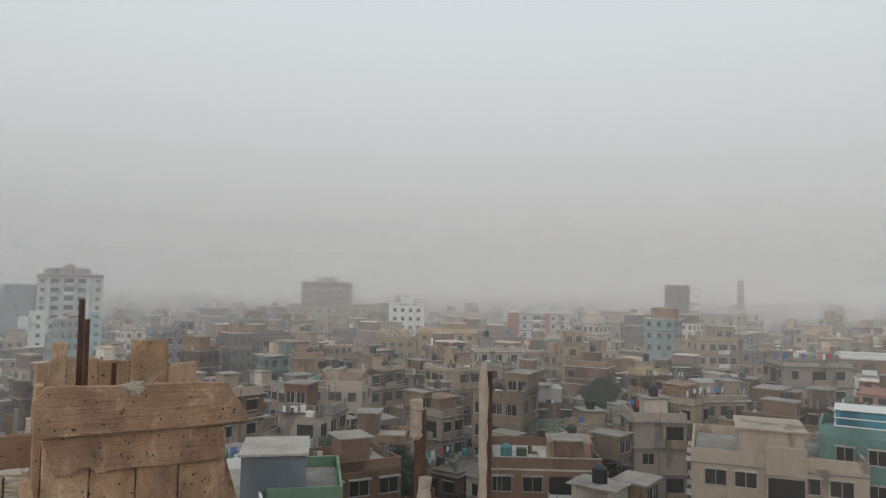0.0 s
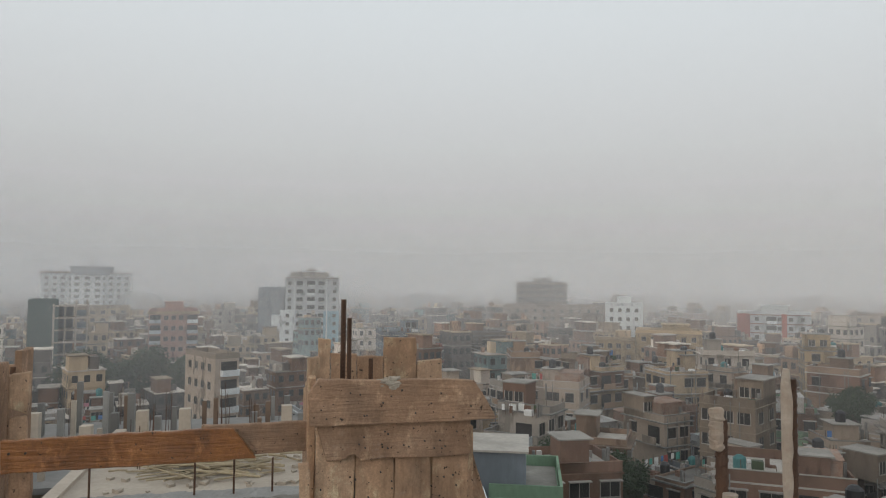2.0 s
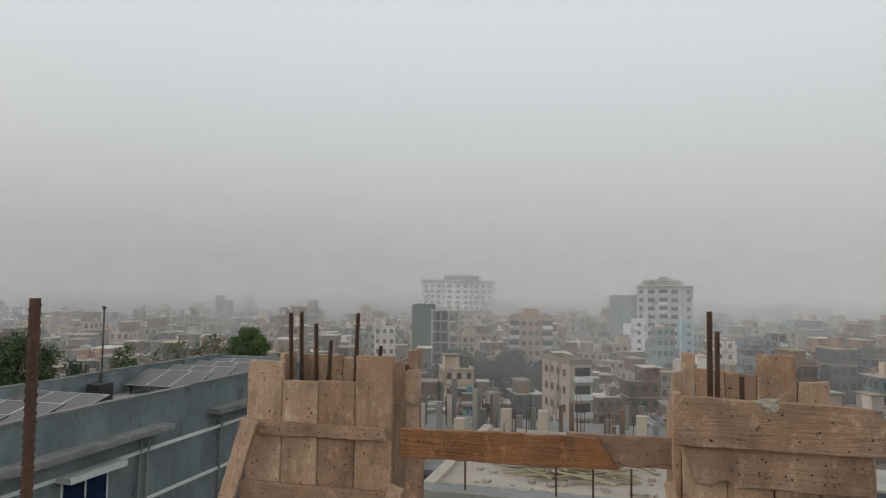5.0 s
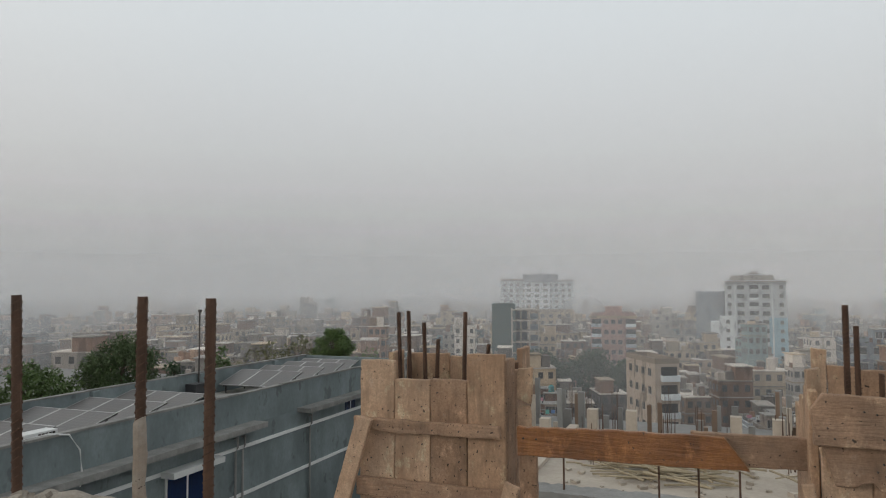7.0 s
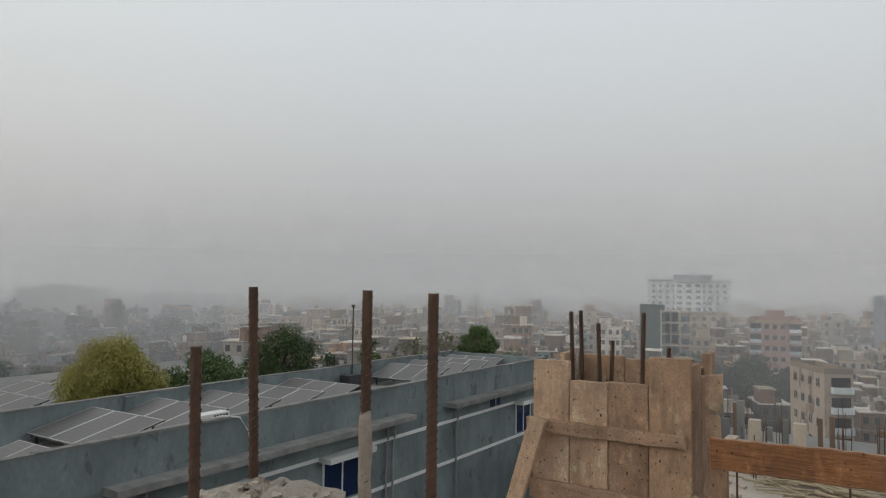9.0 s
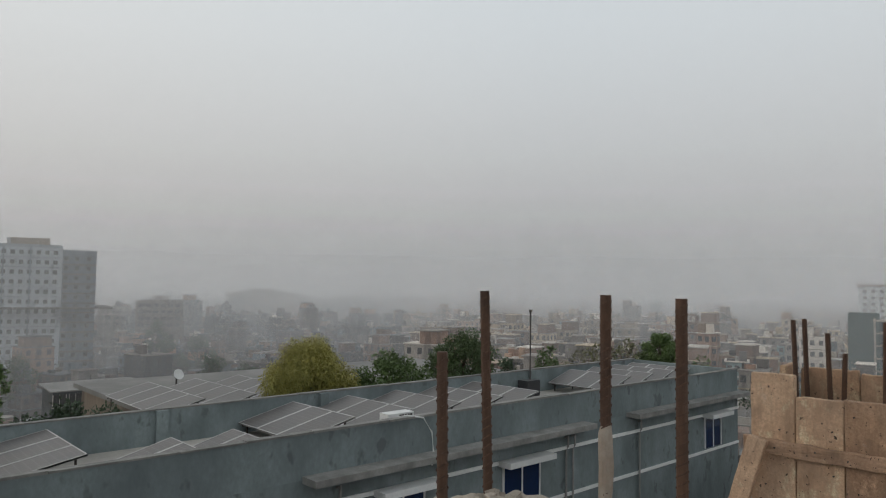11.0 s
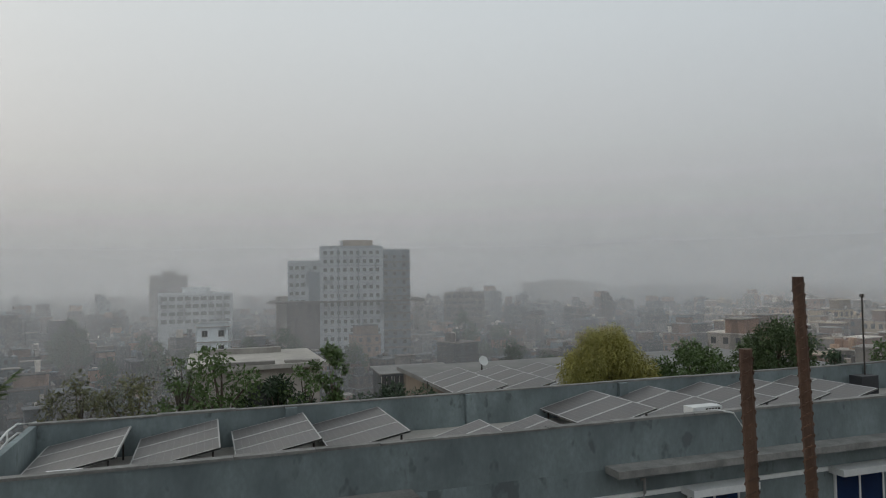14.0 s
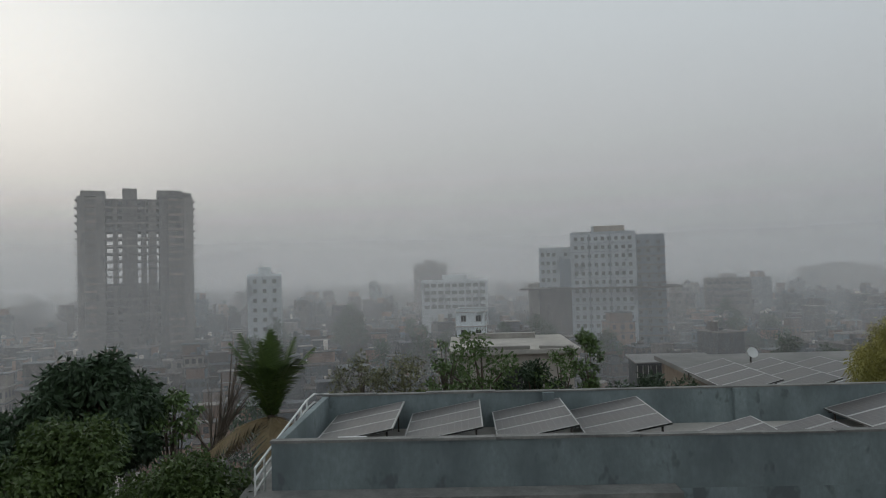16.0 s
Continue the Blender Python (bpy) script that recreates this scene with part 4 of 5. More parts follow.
part("cornice", Solid().box(-7, 7, -6.8, 6.2, 22.4, 23.1), WALLS["cream"], pink)
# bare concrete frame beside a netted tower
landmark_spot(-54, 193, 14)
net = block("netted_tower", "half-built tower wrapped in dark green netting", -56.4, 192.5, 6.6, 9, -3.8, facing(-56.4, 192.5), GREEN_NET, 0, 0, roof_room=False)
framed = thing("unfinished_tower", "unfinished concrete tower frame with open floors", "building", pose(-50.5, 194, BASE, 0, 0, facing(-50.5, 194)))
for i in range(9):
    part("floor_slab", Solid().box(-4, 4, -4.5, 4.5, 25.6 - i * 3.0 - 0.35, 25.6 - i * 3.0), WALLS["pale"], framed)
for x in (-3.7, -1.2, 1.2, 3.7):
    for y in (-4.2, 4.2):
        part("column", Solid().box(x - 0.22, x + 0.22, y - 0.22, y + 0.22, GROUND - BASE, 25.4 + (1.4 if x > 0 else 0.5)), WALLS["pale"], framed)
part("core", Solid().box(-3.5, 0.6, 2.0, 3.5, GROUND - BASE, 25.2), WALLS["steel"], framed)
for i in range(5):
    part("infill", Solid().box(1.4, 3.5, -3.9, -3.7, 10.9 + i * 3, 12.4 + i * 3), WALLS["steel"], framed)

# grey slab with white striped end
landmark_spot(-12, 135, 14)
striped = block("striped_house", "grey house whose end wall carries white balcony bands", -10.5, 126, 4.2, 12, -11.0, facing(-12, 131) + 24, WALLS["warm"], 0, 6, WIN_SMALL, 4, roof_room=False)
for i in range(1, 7):
    part("balcony", BALCONY, None, striped, m=pose(0.3, -6, 19.0 - i * 3 + 0.3))
# far ghostly block, yellow, white and red-white blocks of the east side
landmark_spot(130, 328, 18)
ghost = block("ghost_block", "half-built grey block nearly lost in haze", 130.0, 328.5, 24.6, 16, 2.0, facing(121, 307), WALLS["dark"], 6, 4, WIN_WIDE, 0)
for i in range(4):
    part("eave", Solid().box(-12.4, 12.4, -9, 8.5, 32 - i * 3.1, 32.3 - i * 3.1), WALLS["grey"], ghost)
landmark_spot(112, 268, 22)
block("long_grey_block", "long grey apartment block with rows of small windows", 113, 268, 44, 14, -7.5, facing(113, 268), WALLS["grey"], 12, 6, WIN_SMALL, 0, roof_room=False)
landmark_spot(118, 220, 10)
block("white_house", "whitewashed apartment house above the roofs", 118, 221, 12.5, 12, -5.4, facing(118, 221), WALLS["white"], 4, 6, WIN_SMALL, 3)
landmark_spot(100, 175, 18)
YT = facing(102, 176)
yellow = block("yellow_house", "long yellow apartment house with a lower wing and dark windows", 102 + 4.7 * math.cos(radians(YT)), 176 + 4.7 * math.sin(radians(YT)), 17.0, 12, -11.4, YT, WALLS["yellow"], 6, 5, WIN_SMALL, 3, roof_room=False, band=WALLS["cream"])
part("upper_floor", Solid().box(-1.5, 5.5, -5.0, 5.8, 18.6, 20.8).box(-1.8, 5.8, -5.3, 6.1, 20.8, 21.0), WALLS["yellow"], yellow)
part("lower_wing", Solid().box(-19.0, -8.6, -7.5, 5.5, -10, 16.6), WALLS["yellow"], yellow)
part("wing_parapet", Solid().box(-19.2, -8.6, -7.7, -7.4, 16.6, 17.4).box(-19.2, -18.9, -7.4, 5.5, 16.6, 17.4), WALLS["cream"], yellow)
part("wing_room", Solid().box(-14.0, -10.0, -2.0, 4.0, 16.6, 18.8), WALLS["cream"], yellow)
for i in range(1, 5):
    for k in (-17.6, -15.3, -13.0, -10.4):
        part("window", WIN_SMALL, None, yellow, m=pose(k, -7.5, 16.6 - i * 3 + 0.9))
landmark_spot(164, 202, 16)
red_white = block("red_white_house", "white apartment house with red corners and bands", 164, 203, 22, 12, -7.8, facing(164, 203), WALLS["white"], 6, 4, WIN_SMALL, 2, band=WALLS["red"])
part("red_corner", Solid().box(-11.15, -7.2, -6.35, -5.8, 4, 22.4), WALLS["red"], red_white)
part("red_bay", Solid().box(2.3, 3.9, -6.35, -5.8, 4, 22.4), WALLS["red"], red_white)
for i in range(1, 5):
    part("balcony", BALCONY, None, red_white, m=pose(-0.6, -6, 22.2 - i * 3 + 0.1))
landmark_spot(216, 183, 16)
dark_tower = block("dark_tower", "dark half-finished tower in haze", 217, 184.3, 9.0, 10, 2.6, facing(217, 184.3), WALLS["dark"], 0, 5, WIN_WIDE, 2, roof_room=False)
block("grey_hall", "wide grey block with small windows in haze", 209.5, 184, 47, 8, -8.1, facing(209.5, 184), WALLS["grey"], 12, 3, WIN_SMALL, 0, roof_room=False)
for i in range(5):
    part("open_floor", Solid().box(4.5, 8.2, -5, 5, 32.2 - i * 3.0, 32.6 - i * 3.0), WALLS["grey"], dark_tower)
part("open_column", Solid().box(7.7, 8.0, -4.9, -4.5, -10, 32.2), WALLS["grey"], dark_tower)
chimney = thing("chimney", "slim factory chimney in haze", "chimney", pose(286, 206, BASE))
part("stack", Solid().tube([(0, 0, -10), (0, 0, 36.6)], [1.9, 1.35], 12), WALLS["grey"], chimney)
# white house close by, with flat bays
white_near = block("pale_grey_house", "pale grey painted town house with dark windows and a roof terrace", 60.5, 40.5, 13.8, 12, -13.2, facing(56, 38) + 4, WALLS["warm"], 5, 6, WINDOWS[1], 3, roof_room=False)
part("stair_bay", Solid().box(-0.9, 2.3, -6.35, -5.9, -10, 18.4), WALLS["warm"], white_near)
# dark boxes on the bay stand in for shade inside the stair openings
for i in range(4):
    part("stair_opening", Solid().box(-0.7, 2.1, -6.4, -6.3, 14.0 - i * 3.0, 15.8 - i * 3.0), GLASS_AND_SHADE, white_near)
part("roof_room", Solid().box(-2.9, 2.3, -4.5, 1.5, 16.8, 19.4).box(-3.2, 2.6, -4.8, 1.8, 19.4, 19.55), WALLS["warm"], white_near)
part("drip_band", Solid().box(-7.0, 7.0, -6.1, -5.95, 16.4, 16.52), SHADE_SLAB, white_near)
# green house with a grey stair room
green_near = block("green_house", "pale green and grey house with a stair room on top", 18.9, 51.1, 5.2, 9, -13.4, facing(17, 45), WALLS["green"], 1, 2, WINDOWS[2], 0, roof_room=False)
part("stair_room", Solid().box(-4.4, 0.0, -4.3, 1.0, 16.7, 19.7), WALLS["steel"], green_near)
part("stair_room_roof", Solid().box(-4.6, 0.2, -4.5, 1.3, 19.7, 19.85), ROOF_PALE, green_near)
part("green_band", Solid().box(-2.7, 2.7, -4.75, -4.5, 16.1, 16.35), WALLS["green"], green_near)
part("grey_wall", Solid().box(-4.4, -2.62, -4.3, 4.4, -10, 16.7), WALLS["steel"], green_near)
landmark_spot(10, 50, 9)
town_house(10.5, 52, 9.5, 14, 6, facing(10.5, 52), "white", random.Random(4), True, False, -13.6)
blue_room = block("blue_house", "turquoise painted house with white roof bands", 65.8, 35.1, 6.5, 7, -11.0, facing(65.8, 35.1), WALLS["teal"], 2, 2, WINDOWS[0], 2, roof_room=False)
part("upper_room", Solid().box(-1.9, 1.9, -3.3, 0.5, 19.0, 21.2), WALLS["blue"], blue_room)
for z in (19.9, 20.6, 21.3):
    part("band", Solid().box(-2.05, 2.05, -3.45, 0.65, z, z + 0.09), WHITE_PAINT, blue_room)
landmark_spot(66, 35, 5)

# the two towers beyond the solar roof
landmark_spot(-255, 50, 30)
grey_tower = block("grey_tower", "grey and white high-rise with a scaffold deck round it", -251.5, 50.5, 22, 22, 12.6, facing(-252, 55), WALLS["offwhite"], 9, 13, WIN_SMALL, 0, base=-31.0)
part("dark_wing", Solid().box(9.6, 20.5, -9.6, 11, -10, 43.1), WALLS["steel"], grey_tower)
for i in range(1, 14):
    for k in (12.0, 15.0, 18.4):
        part("window", WIN_SMALL, None, grey_tower, m=pose(k, -9.6, 42.2 - i * 3 + 0.7))
part("left_wing", Solid().box(-22.5, -11, -6, 10, -10, 39.6), WALLS["offwhite"], grey_tower)
part("link_wing", Solid().box(-27, -22.5, -3, 10, -10, 27), WALLS["pale"], grey_tower)
for i in range(1, 12):
    for k in (-21.2, -19.2, -17.2, -13.0):
        part("window", WIN_SMALL, None, grey_tower, m=pose(k, -6, 38.6 - i * 3 + 0.9))
# no hollow here: a blue-grey box on the wing paints the bluish shadow
part("recess", Solid().box(-15.2, -11, -6.4, -5.9, 22, 35.5), WALLS["steel"], grey_tower)
part("netting", Solid().box(-22.7, -11, -6.7, -5.9, 6, 24.8), WALLS["dark"], grey_tower, "dark netting below the scaffold deck")
part("scaffold_deck", Solid().box(-29, 25.5, -14.5, 12, 24.8, 25.4), WALLS["dark"], grey_tower, "dark scaffold deck round the tower")
for i in range(1, 13):
    part("ledge", Solid().box(-11.2, 11.2, -11.5, -10.9, 43.4 - i * 3, 43.6 - i * 3), WALLS["offwhite"], grey_tower)
    part("balcony_slab", Solid().box(9.8, 20.9, -10.6, -9.5, 41.4 - i * 3, 41.8 - i * 3), WALLS["dark"], grey_tower)
for x in (-4.6, 2.4):
    part("pier", Solid().box(x - 0.2, x + 0.2, -11.4, -10.9, -10, 43.6), WALLS["steel"], grey_tower)
part("roof_house", Solid().box(-3, 7.5, -8, 6, 43.6, 46.6), WALLS["grey"], grey_tower)
landmark_spot(-253, -120, 26)
tall = thing("tall_unfinished_tower", "tall bare concrete tower with open floors and many ledges", "building", pose(-255, -121, BASE - 1.0, 0, 0, facing(-254, -120.3)))
TW, TH = 38.4, 62.4
for x0, x1 in ((-TW / 2, -16.9), (-13.2, -10.4), (7.6, 10.6), (15.9, TW / 2)):
    part("corner_mass", Solid().box(x0, x1, -8, 8, -10, TH), WALLS["dark"], tall)
for x0, x1 in ((-16.9, -13.2), (10.6, 15.9)):
    part("bay_wall", Solid().box(x0, x1, -6.4, 7.8, -10, TH - 0.4), WALLS["dark"], tall)
part("left_room", Solid().box(-TW / 2 + 1, -TW / 2 + 8.8, -7, 7, TH, TH + 1.9), WALLS["dark"], tall)
part("right_room", Solid().box(TW / 2 - 12.2, TW / 2 - 3.5, -7, 7, TH, TH + 2.5).box(TW / 2 - 3.5, TW / 2 - 0.4, -7, 7, TH, TH + 1.7), WALLS["dark"], tall)
part("core_top", Solid().box(-4.7, 0.2, -4, 4, TH - 2, TH + 3.3), WALLS["dark"], tall)
for x0, x1 in ((-7.9, -6.4), (-4.9, 0.2), (1.4, 3.2), (3.9, 6.6)):
    part("pier", Solid().box(x0, x1, -7.4, 7.4, -10, TH - 1), WALLS["dark"], tall)
for i in range(22):
    z = TH - 1 - i * 2.76
    part("floor_slab", Solid().box(-10.4, 7.6, -7.9, 7.9, z - 0.7, z), WALLS["dark"], tall)
    for x0, x1 in ((-16.9, -13.2), (10.6, 15.9)):
        part("bay_ledge", Solid().box(x0, x1, -7.6, -6.3, z - 0.3, z + 0.5), WALLS["grey"], tall)
    for side in (-1, 1):
        part("ledge", Solid().box(TW / 2 * side - 1.0, TW / 2 * side + 1.0, -6, 6, z - 0.5, z), WALLS["dark"], tall)
    if i < 4 or i > 10:
        part("infill", Solid().box(-10.4, 7.6, 6.5, 7.0, z - 2.8, z - 0.7), WALLS["dark"], tall)
landmark_spot(-221, -64, 12)
flag = block("white_corner_house", "whitewashed apartment house with a flag pole", -222, -64, 10.5, 10, 1.2, facing(-222, -64), WALLS["white"], 3, 6, WIN_SMALL, 2)
part("flag_pole", Solid().tube([(-1, 0, 31), (-1, 0, 36)], 0.12), DARK_STEEL, flag)
landmark_spot(-400, -19, 16)
block("far_grey_block", "grey block nearly lost in haze", -400, -19, 19, 14, 4.6, facing(-400, -19), WALLS["dark"], 0, 0, roof_room=True)
landmark_spot(-300, -2, 16)
block("white_terrace_block", "white terraced block with long window bands", -300, -4, 28, 12, -3.4, facing(-300, -4), WALLS["white"], 9, 4, WIN_WIDE, 0)
landmark_spot(-440, 233, 24)
landmark_spot(-322, 125, 16)
block("far_hall", "long grey block nearly lost in haze", -328, 122.8, 20, 14, -6.3, facing(-322, 125), WALLS["dark"], 6, 4, WIN_WIDE, 0)
block("far_hall", "long grey block nearly lost in haze", -440, 233, 46, 14, -3.0, facing(-440, 233), WALLS["pale"], 10, 4, WIN_WIDE, 0)

# houses of the east side that stand out one by one: depth along 31 degrees east of north, sideways offset, size, top, turn, tone
EAST = radians(-31)
for k, (depth, off, w, d, top, turn, tone, clutter) in enumerate((
    (68, 9.7, 10.2, 9.0, -14.6, 6, "brick", True), (86, 26.0, 6.2, 7.0, -13.7, 14, "pale", True), (96, 9.0, 6.8, 7.5, -13.0, -20, "grey", True), (106, 16.5, 6.5, 6.5, -15.4, 10, "green", True),
    (92, 20.0, 5.5, 6.0, -16.6, 24, "warm", True), (134, 44.0, 9.4, 8.0, -13.4, 12, "dark", False), (112, 58.5, 10.5, 8.0, -9.8, 24, "pale", True), (134, 81.0, 9.0, 9.0, -10.6, 10, "white", False),
    (84, -16.0, 7.0, 8.0, -13.6, -26, "pale", True), (134, -23.5, 10.0, 9.0, -11.9, 8, "orange", True), (165, -40.0, 8.5, 9.0, -10.8, 20, "dark", False), (108, -15.5, 8.4, 7.5, -13.6, -14, "warm", True),
    (63, -8.2, 7.5, 6.5, -14.2, 20, "brick", True), (78, -7.0, 7.0, 6.0, -15.0, -8, "brown", True), (150, -58.0, 9.0, 9.0, -9.3, 10, "steel", True), (146, -50.0, 7.0, 7.0, -12.6, -6, "red", False),
    (118, 2.0, 7.0, 7.0, -12.0, 30, "cream", True), (126, 27.0, 7.5, 7.0, -12.0, -16, "brown", True), (140, 11.0, 9.0, 7.0, -10.8, 12, "pale", True), (100, 38.5, 7.0, 7.0, -13.4, 30, "grey", True),
    (124, -7.5, 5.0, 7.0, -13.4, 0, "orange", False), (118, 36.0, 6.0, 6.0, -12.6, 40, "cream", True), (152, 30.0, 8.0, 8.0, -10.5, 10, "yellow", True), (160, 62.0, 9.0, 8.0, -9.6, 20, "cream", True), (78, 47.5, 6.0, 7.0, -14.6, 16, "brown", True))):
    x, y = -math.sin(EAST) * depth + math.cos(EAST) * off, math.cos(EAST) * depth + math.sin(EAST) * off
    town_house(x, y, w, d, int((top - GROUND) / STOREY), facing(x, y) + turn, tone, random.Random(300 + k), depth < 98, clutter, top)
    landmark_spot(x, y, max(w, d) * 0.62 - 3.4)

# pale flat-roofed house and a long shed behind the solar roof, a pale blue house farther off
pale_roof = thing("pale_roof_house", "pale grey house with a ragged white roof edge behind shrubs", "house", pose(-46, 2.8, GROUND))
part("wall", Solid().box(-4, 4, -3.4, 3.6, 0, 36.6), WALLS["pale"], pale_roof)
part("roof", Solid().box(-4.4, 4.5, -3.8, 4.0, 36.6, 36.85), ROOF_PALE, pale_roof, "pale overhanging roof slab")
for x0, x1, y0, y1, z in ((4.0, 4.4, -2.6, 1.0, 37.05), (3.6, 4.2, 1.6, 3.6, 37.0), (-3, -2.4, -3, 2.0, 37.2)):
    part("roof_edge", Solid().box(x0, x1, y0, y1, 36.85, z), CORNICE, pale_roof)
part("window", WIN_WIDE, None, pale_roof, m=pose(4, 0.6, 34.4, 0, 0, 90))
shed = thing("long_shed", "long low grey shed with a row of dark windows", "shed", pose(-78, 22.6, GROUND))
part("wall", Solid().box(-2, 2, -4.2, 4.2, 0, 31.2), WALLS["murky"], shed)
part("roof", Solid().slab([(2.4, -4.5, 31.2), (2.4, 4.5, 31.2), (-2.4, 4.5, 31.5), (-2.4, -4.5, 31.5)], 0.12), SHADE_SLAB, shed, "shallow grey roof")
for k in range(6):
    part("window", WIN_SMALL, None, shed, m=pose(2, -3.6 + k * 1.44, 29.6, 0, 0, 90))
landmark_spot(-78, 24, 6)
landmark_spot(-46, 2.8, 4)
town_house(-150, 1.5, 6.0, 6.0, 11, 84, "white", random.Random(71), True, False, -7.2)
landmark_spot(-150, 1.5, 3)
for i in range(26):
    q = random.Random(500 + i)
    a, r = radians(q.uniform(62, 108)), q.uniform(70, 240)
    tree(-math.sin(a) * r, math.cos(a) * r, GROUND, q.uniform(12, 19) + r * 0.02, q.uniform(3, 5.5), LEAF_DARK, "dark leafy tree between low houses in haze", 520 + i, 2600, 0.5, clumps=18, bare=0.3)

# the rest of the town, on a loose grid of lanes
rng = random.Random(21)
TONES = ["grey"] * 6 + ["warm"] * 5 + ["dark"] * 2 + ["brick"] * 5 + ["brown"] * 5 + ["cream"] * 5 + ["pale"] * 5 + ["white"] * 3 + ["orange", "pink", "cream", "yellow", "steel", "teal", "warm", "warm", "grey", "sky", "brown"]
far_body, far_panes = Solid(), Solid()
GRID, LANE = 7.9, radians(17)
for i in range(-86, 87):
    for j in range(-86, 87):
        gx, gy = i * GRID + rng.uniform(-1.2, 1.2) + 0.8 * (j % 3), j * GRID + rng.uniform(-1.2, 1.2) + (2.6 if i % 3 == 0 else 0)
        x, y = gx * math.cos(LANE) - gy * math.sin(LANE), gx * math.sin(LANE) + gy * math.cos(LANE)
        dist, way = math.hypot(x, y), math.degrees(math.atan2(-x, y))
        w, d = rng.uniform(4.4, 8.2), rng.uniform(4.4, 8.2)
        storeys = rng.choice((4, 5, 6, 6, 7, 7, 8, 9)) if dist > 150 else rng.choice((5, 6, 6, 7, 7, 8, 8, 9)) if dist > 95 else rng.choice((5, 6, 6, 7, 7, 8))
        tone, turn = rng.choice(TONES), math.degrees(LANE) + rng.uniform(-9, 9)
        if not (-72 < way < 134) or dist < 48 or dist > 680 or (dist > 360 and rng.random() < 0.45):
            continue
        if any(math.hypot(x - a, y - b) < r + 4 for a, b, r in TAKEN):
            continue
        if -9 < way < 21 and dist < 212:
            storeys = min(storeys, 6 if dist > 120 else 4)
        # sunward houses: dark tones paint in the shade of their backlit fronts
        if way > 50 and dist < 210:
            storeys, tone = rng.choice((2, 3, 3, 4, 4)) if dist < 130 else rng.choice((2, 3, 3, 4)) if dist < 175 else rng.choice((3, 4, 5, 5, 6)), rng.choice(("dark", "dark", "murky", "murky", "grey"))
        elif way > 50 and dist < 340:
            storeys = min(storeys, rng.choice((4, 5, 6)))
        if dist < 100 and tone == "white":
            tone = "pale"
        if dist < 120 and tone in ("sky", "teal"):
            tone = "warm"
        if dist < 140 and (way < 40 or dist < 100):
            town_house(x, y, w, d, storeys, turn, tone, rng, dist < 78 and way < 22, top=GROUND + storeys * STOREY + rng.uniform(-1.3, 1.3))
        else:
            h = storeys * STOREY + rng.uniform(-1.3, 1.3) + (rng.choice((0, 0, 3, 6)) if rng.random() < 0.3 else 0)
            a, b = math.cos(radians(turn)), math.sin(radians(turn))
            # past 50 degrees walls, edges and junk take colours darkened for backlight
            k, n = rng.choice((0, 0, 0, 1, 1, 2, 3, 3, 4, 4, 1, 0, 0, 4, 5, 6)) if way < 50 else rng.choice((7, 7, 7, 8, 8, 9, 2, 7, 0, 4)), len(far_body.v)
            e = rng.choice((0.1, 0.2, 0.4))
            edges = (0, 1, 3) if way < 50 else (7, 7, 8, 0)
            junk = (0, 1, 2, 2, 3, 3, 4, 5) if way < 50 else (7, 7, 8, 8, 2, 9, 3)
            far_body.box(-w / 2, w / 2, -d / 2, d / 2, 0, h, k).box(-w / 2 - e, w / 2 + e, -d / 2 - e, d / 2 + e, h - 3.2, h - 3.0, rng.choice(edges)).box(-w / 2 - e, w / 2 + e, -d / 2 - e, d / 2 + e, h, h + 0.2, rng.choice(edges))
            for q in range(4 if dist < 330 else 2):
                u, v, g = rng.uniform(-w / 2, w / 2) * 0.75, rng.uniform(-d / 2, d / 2) * 0.75, rng.uniform(0.3, 1.1)
                far_body.box(u - g, u + g, v - g * 0.8, v + g * 0.8, h, h + rng.uniform(0.5, 2.6), rng.choice(junk))
            if rng.random() < 0.6:
                u, v, z = rng.choice((-1, 1)) * w / 4, rng.uniform(0, d / 2), h + 2.8
                far_body.box(u - w / 4, u + w / 4, -d / 2, v, h, z, rng.choice((k, k, 4))).box(u - w / 4 - 0.3, u + w / 4 + 0.3, -d / 2 - 0.3, v + 0.3, z, z + 0.2, rng.choice(edges))
            far_body.v[n:] = [(x + px * a - py * b, y + px * b + py * a, GROUND + pz) for px, py, pz in far_body.v[n:]]
            n = len(far_panes.v)
            if dist < 430:
                for q in range(2 if dist > 280 else 3):
                    for z in (h - 2.0, h - 5.0, h - 8.0)[:2 if dist > 280 else 3]:
                        m = 2 if dist > 280 else 3
                        u = -w / 2 + (q + 0.5) * w / m
                        far_panes.box(u - 0.5, u + 0.5, -d / 2 - 0.05, d / 2 + 0.05, z, z + 1.3)
                        u = -d / 2 + (q + 0.5) * d / m
                        far_panes.box(-w / 2 - 0.05, w / 2 + 0.05, u - 0.5, u + 0.5, z, z + 1.3)
            far_panes.v[n:] = [(x + px * a - py * b, y + px * b + py * a, GROUND + pz) for px, py, pz in far_panes.v[n:]]
far_town = thing("far_houses", "mass of flat-roofed houses fading into haze", "houses", kind="stuff")
part("bodies", far_body, FAR_WALLS, far_town)["kind"] = "stuff"
part("panes", far_panes, GLASS_AND_SHADE, far_town)["kind"] = "stuff"

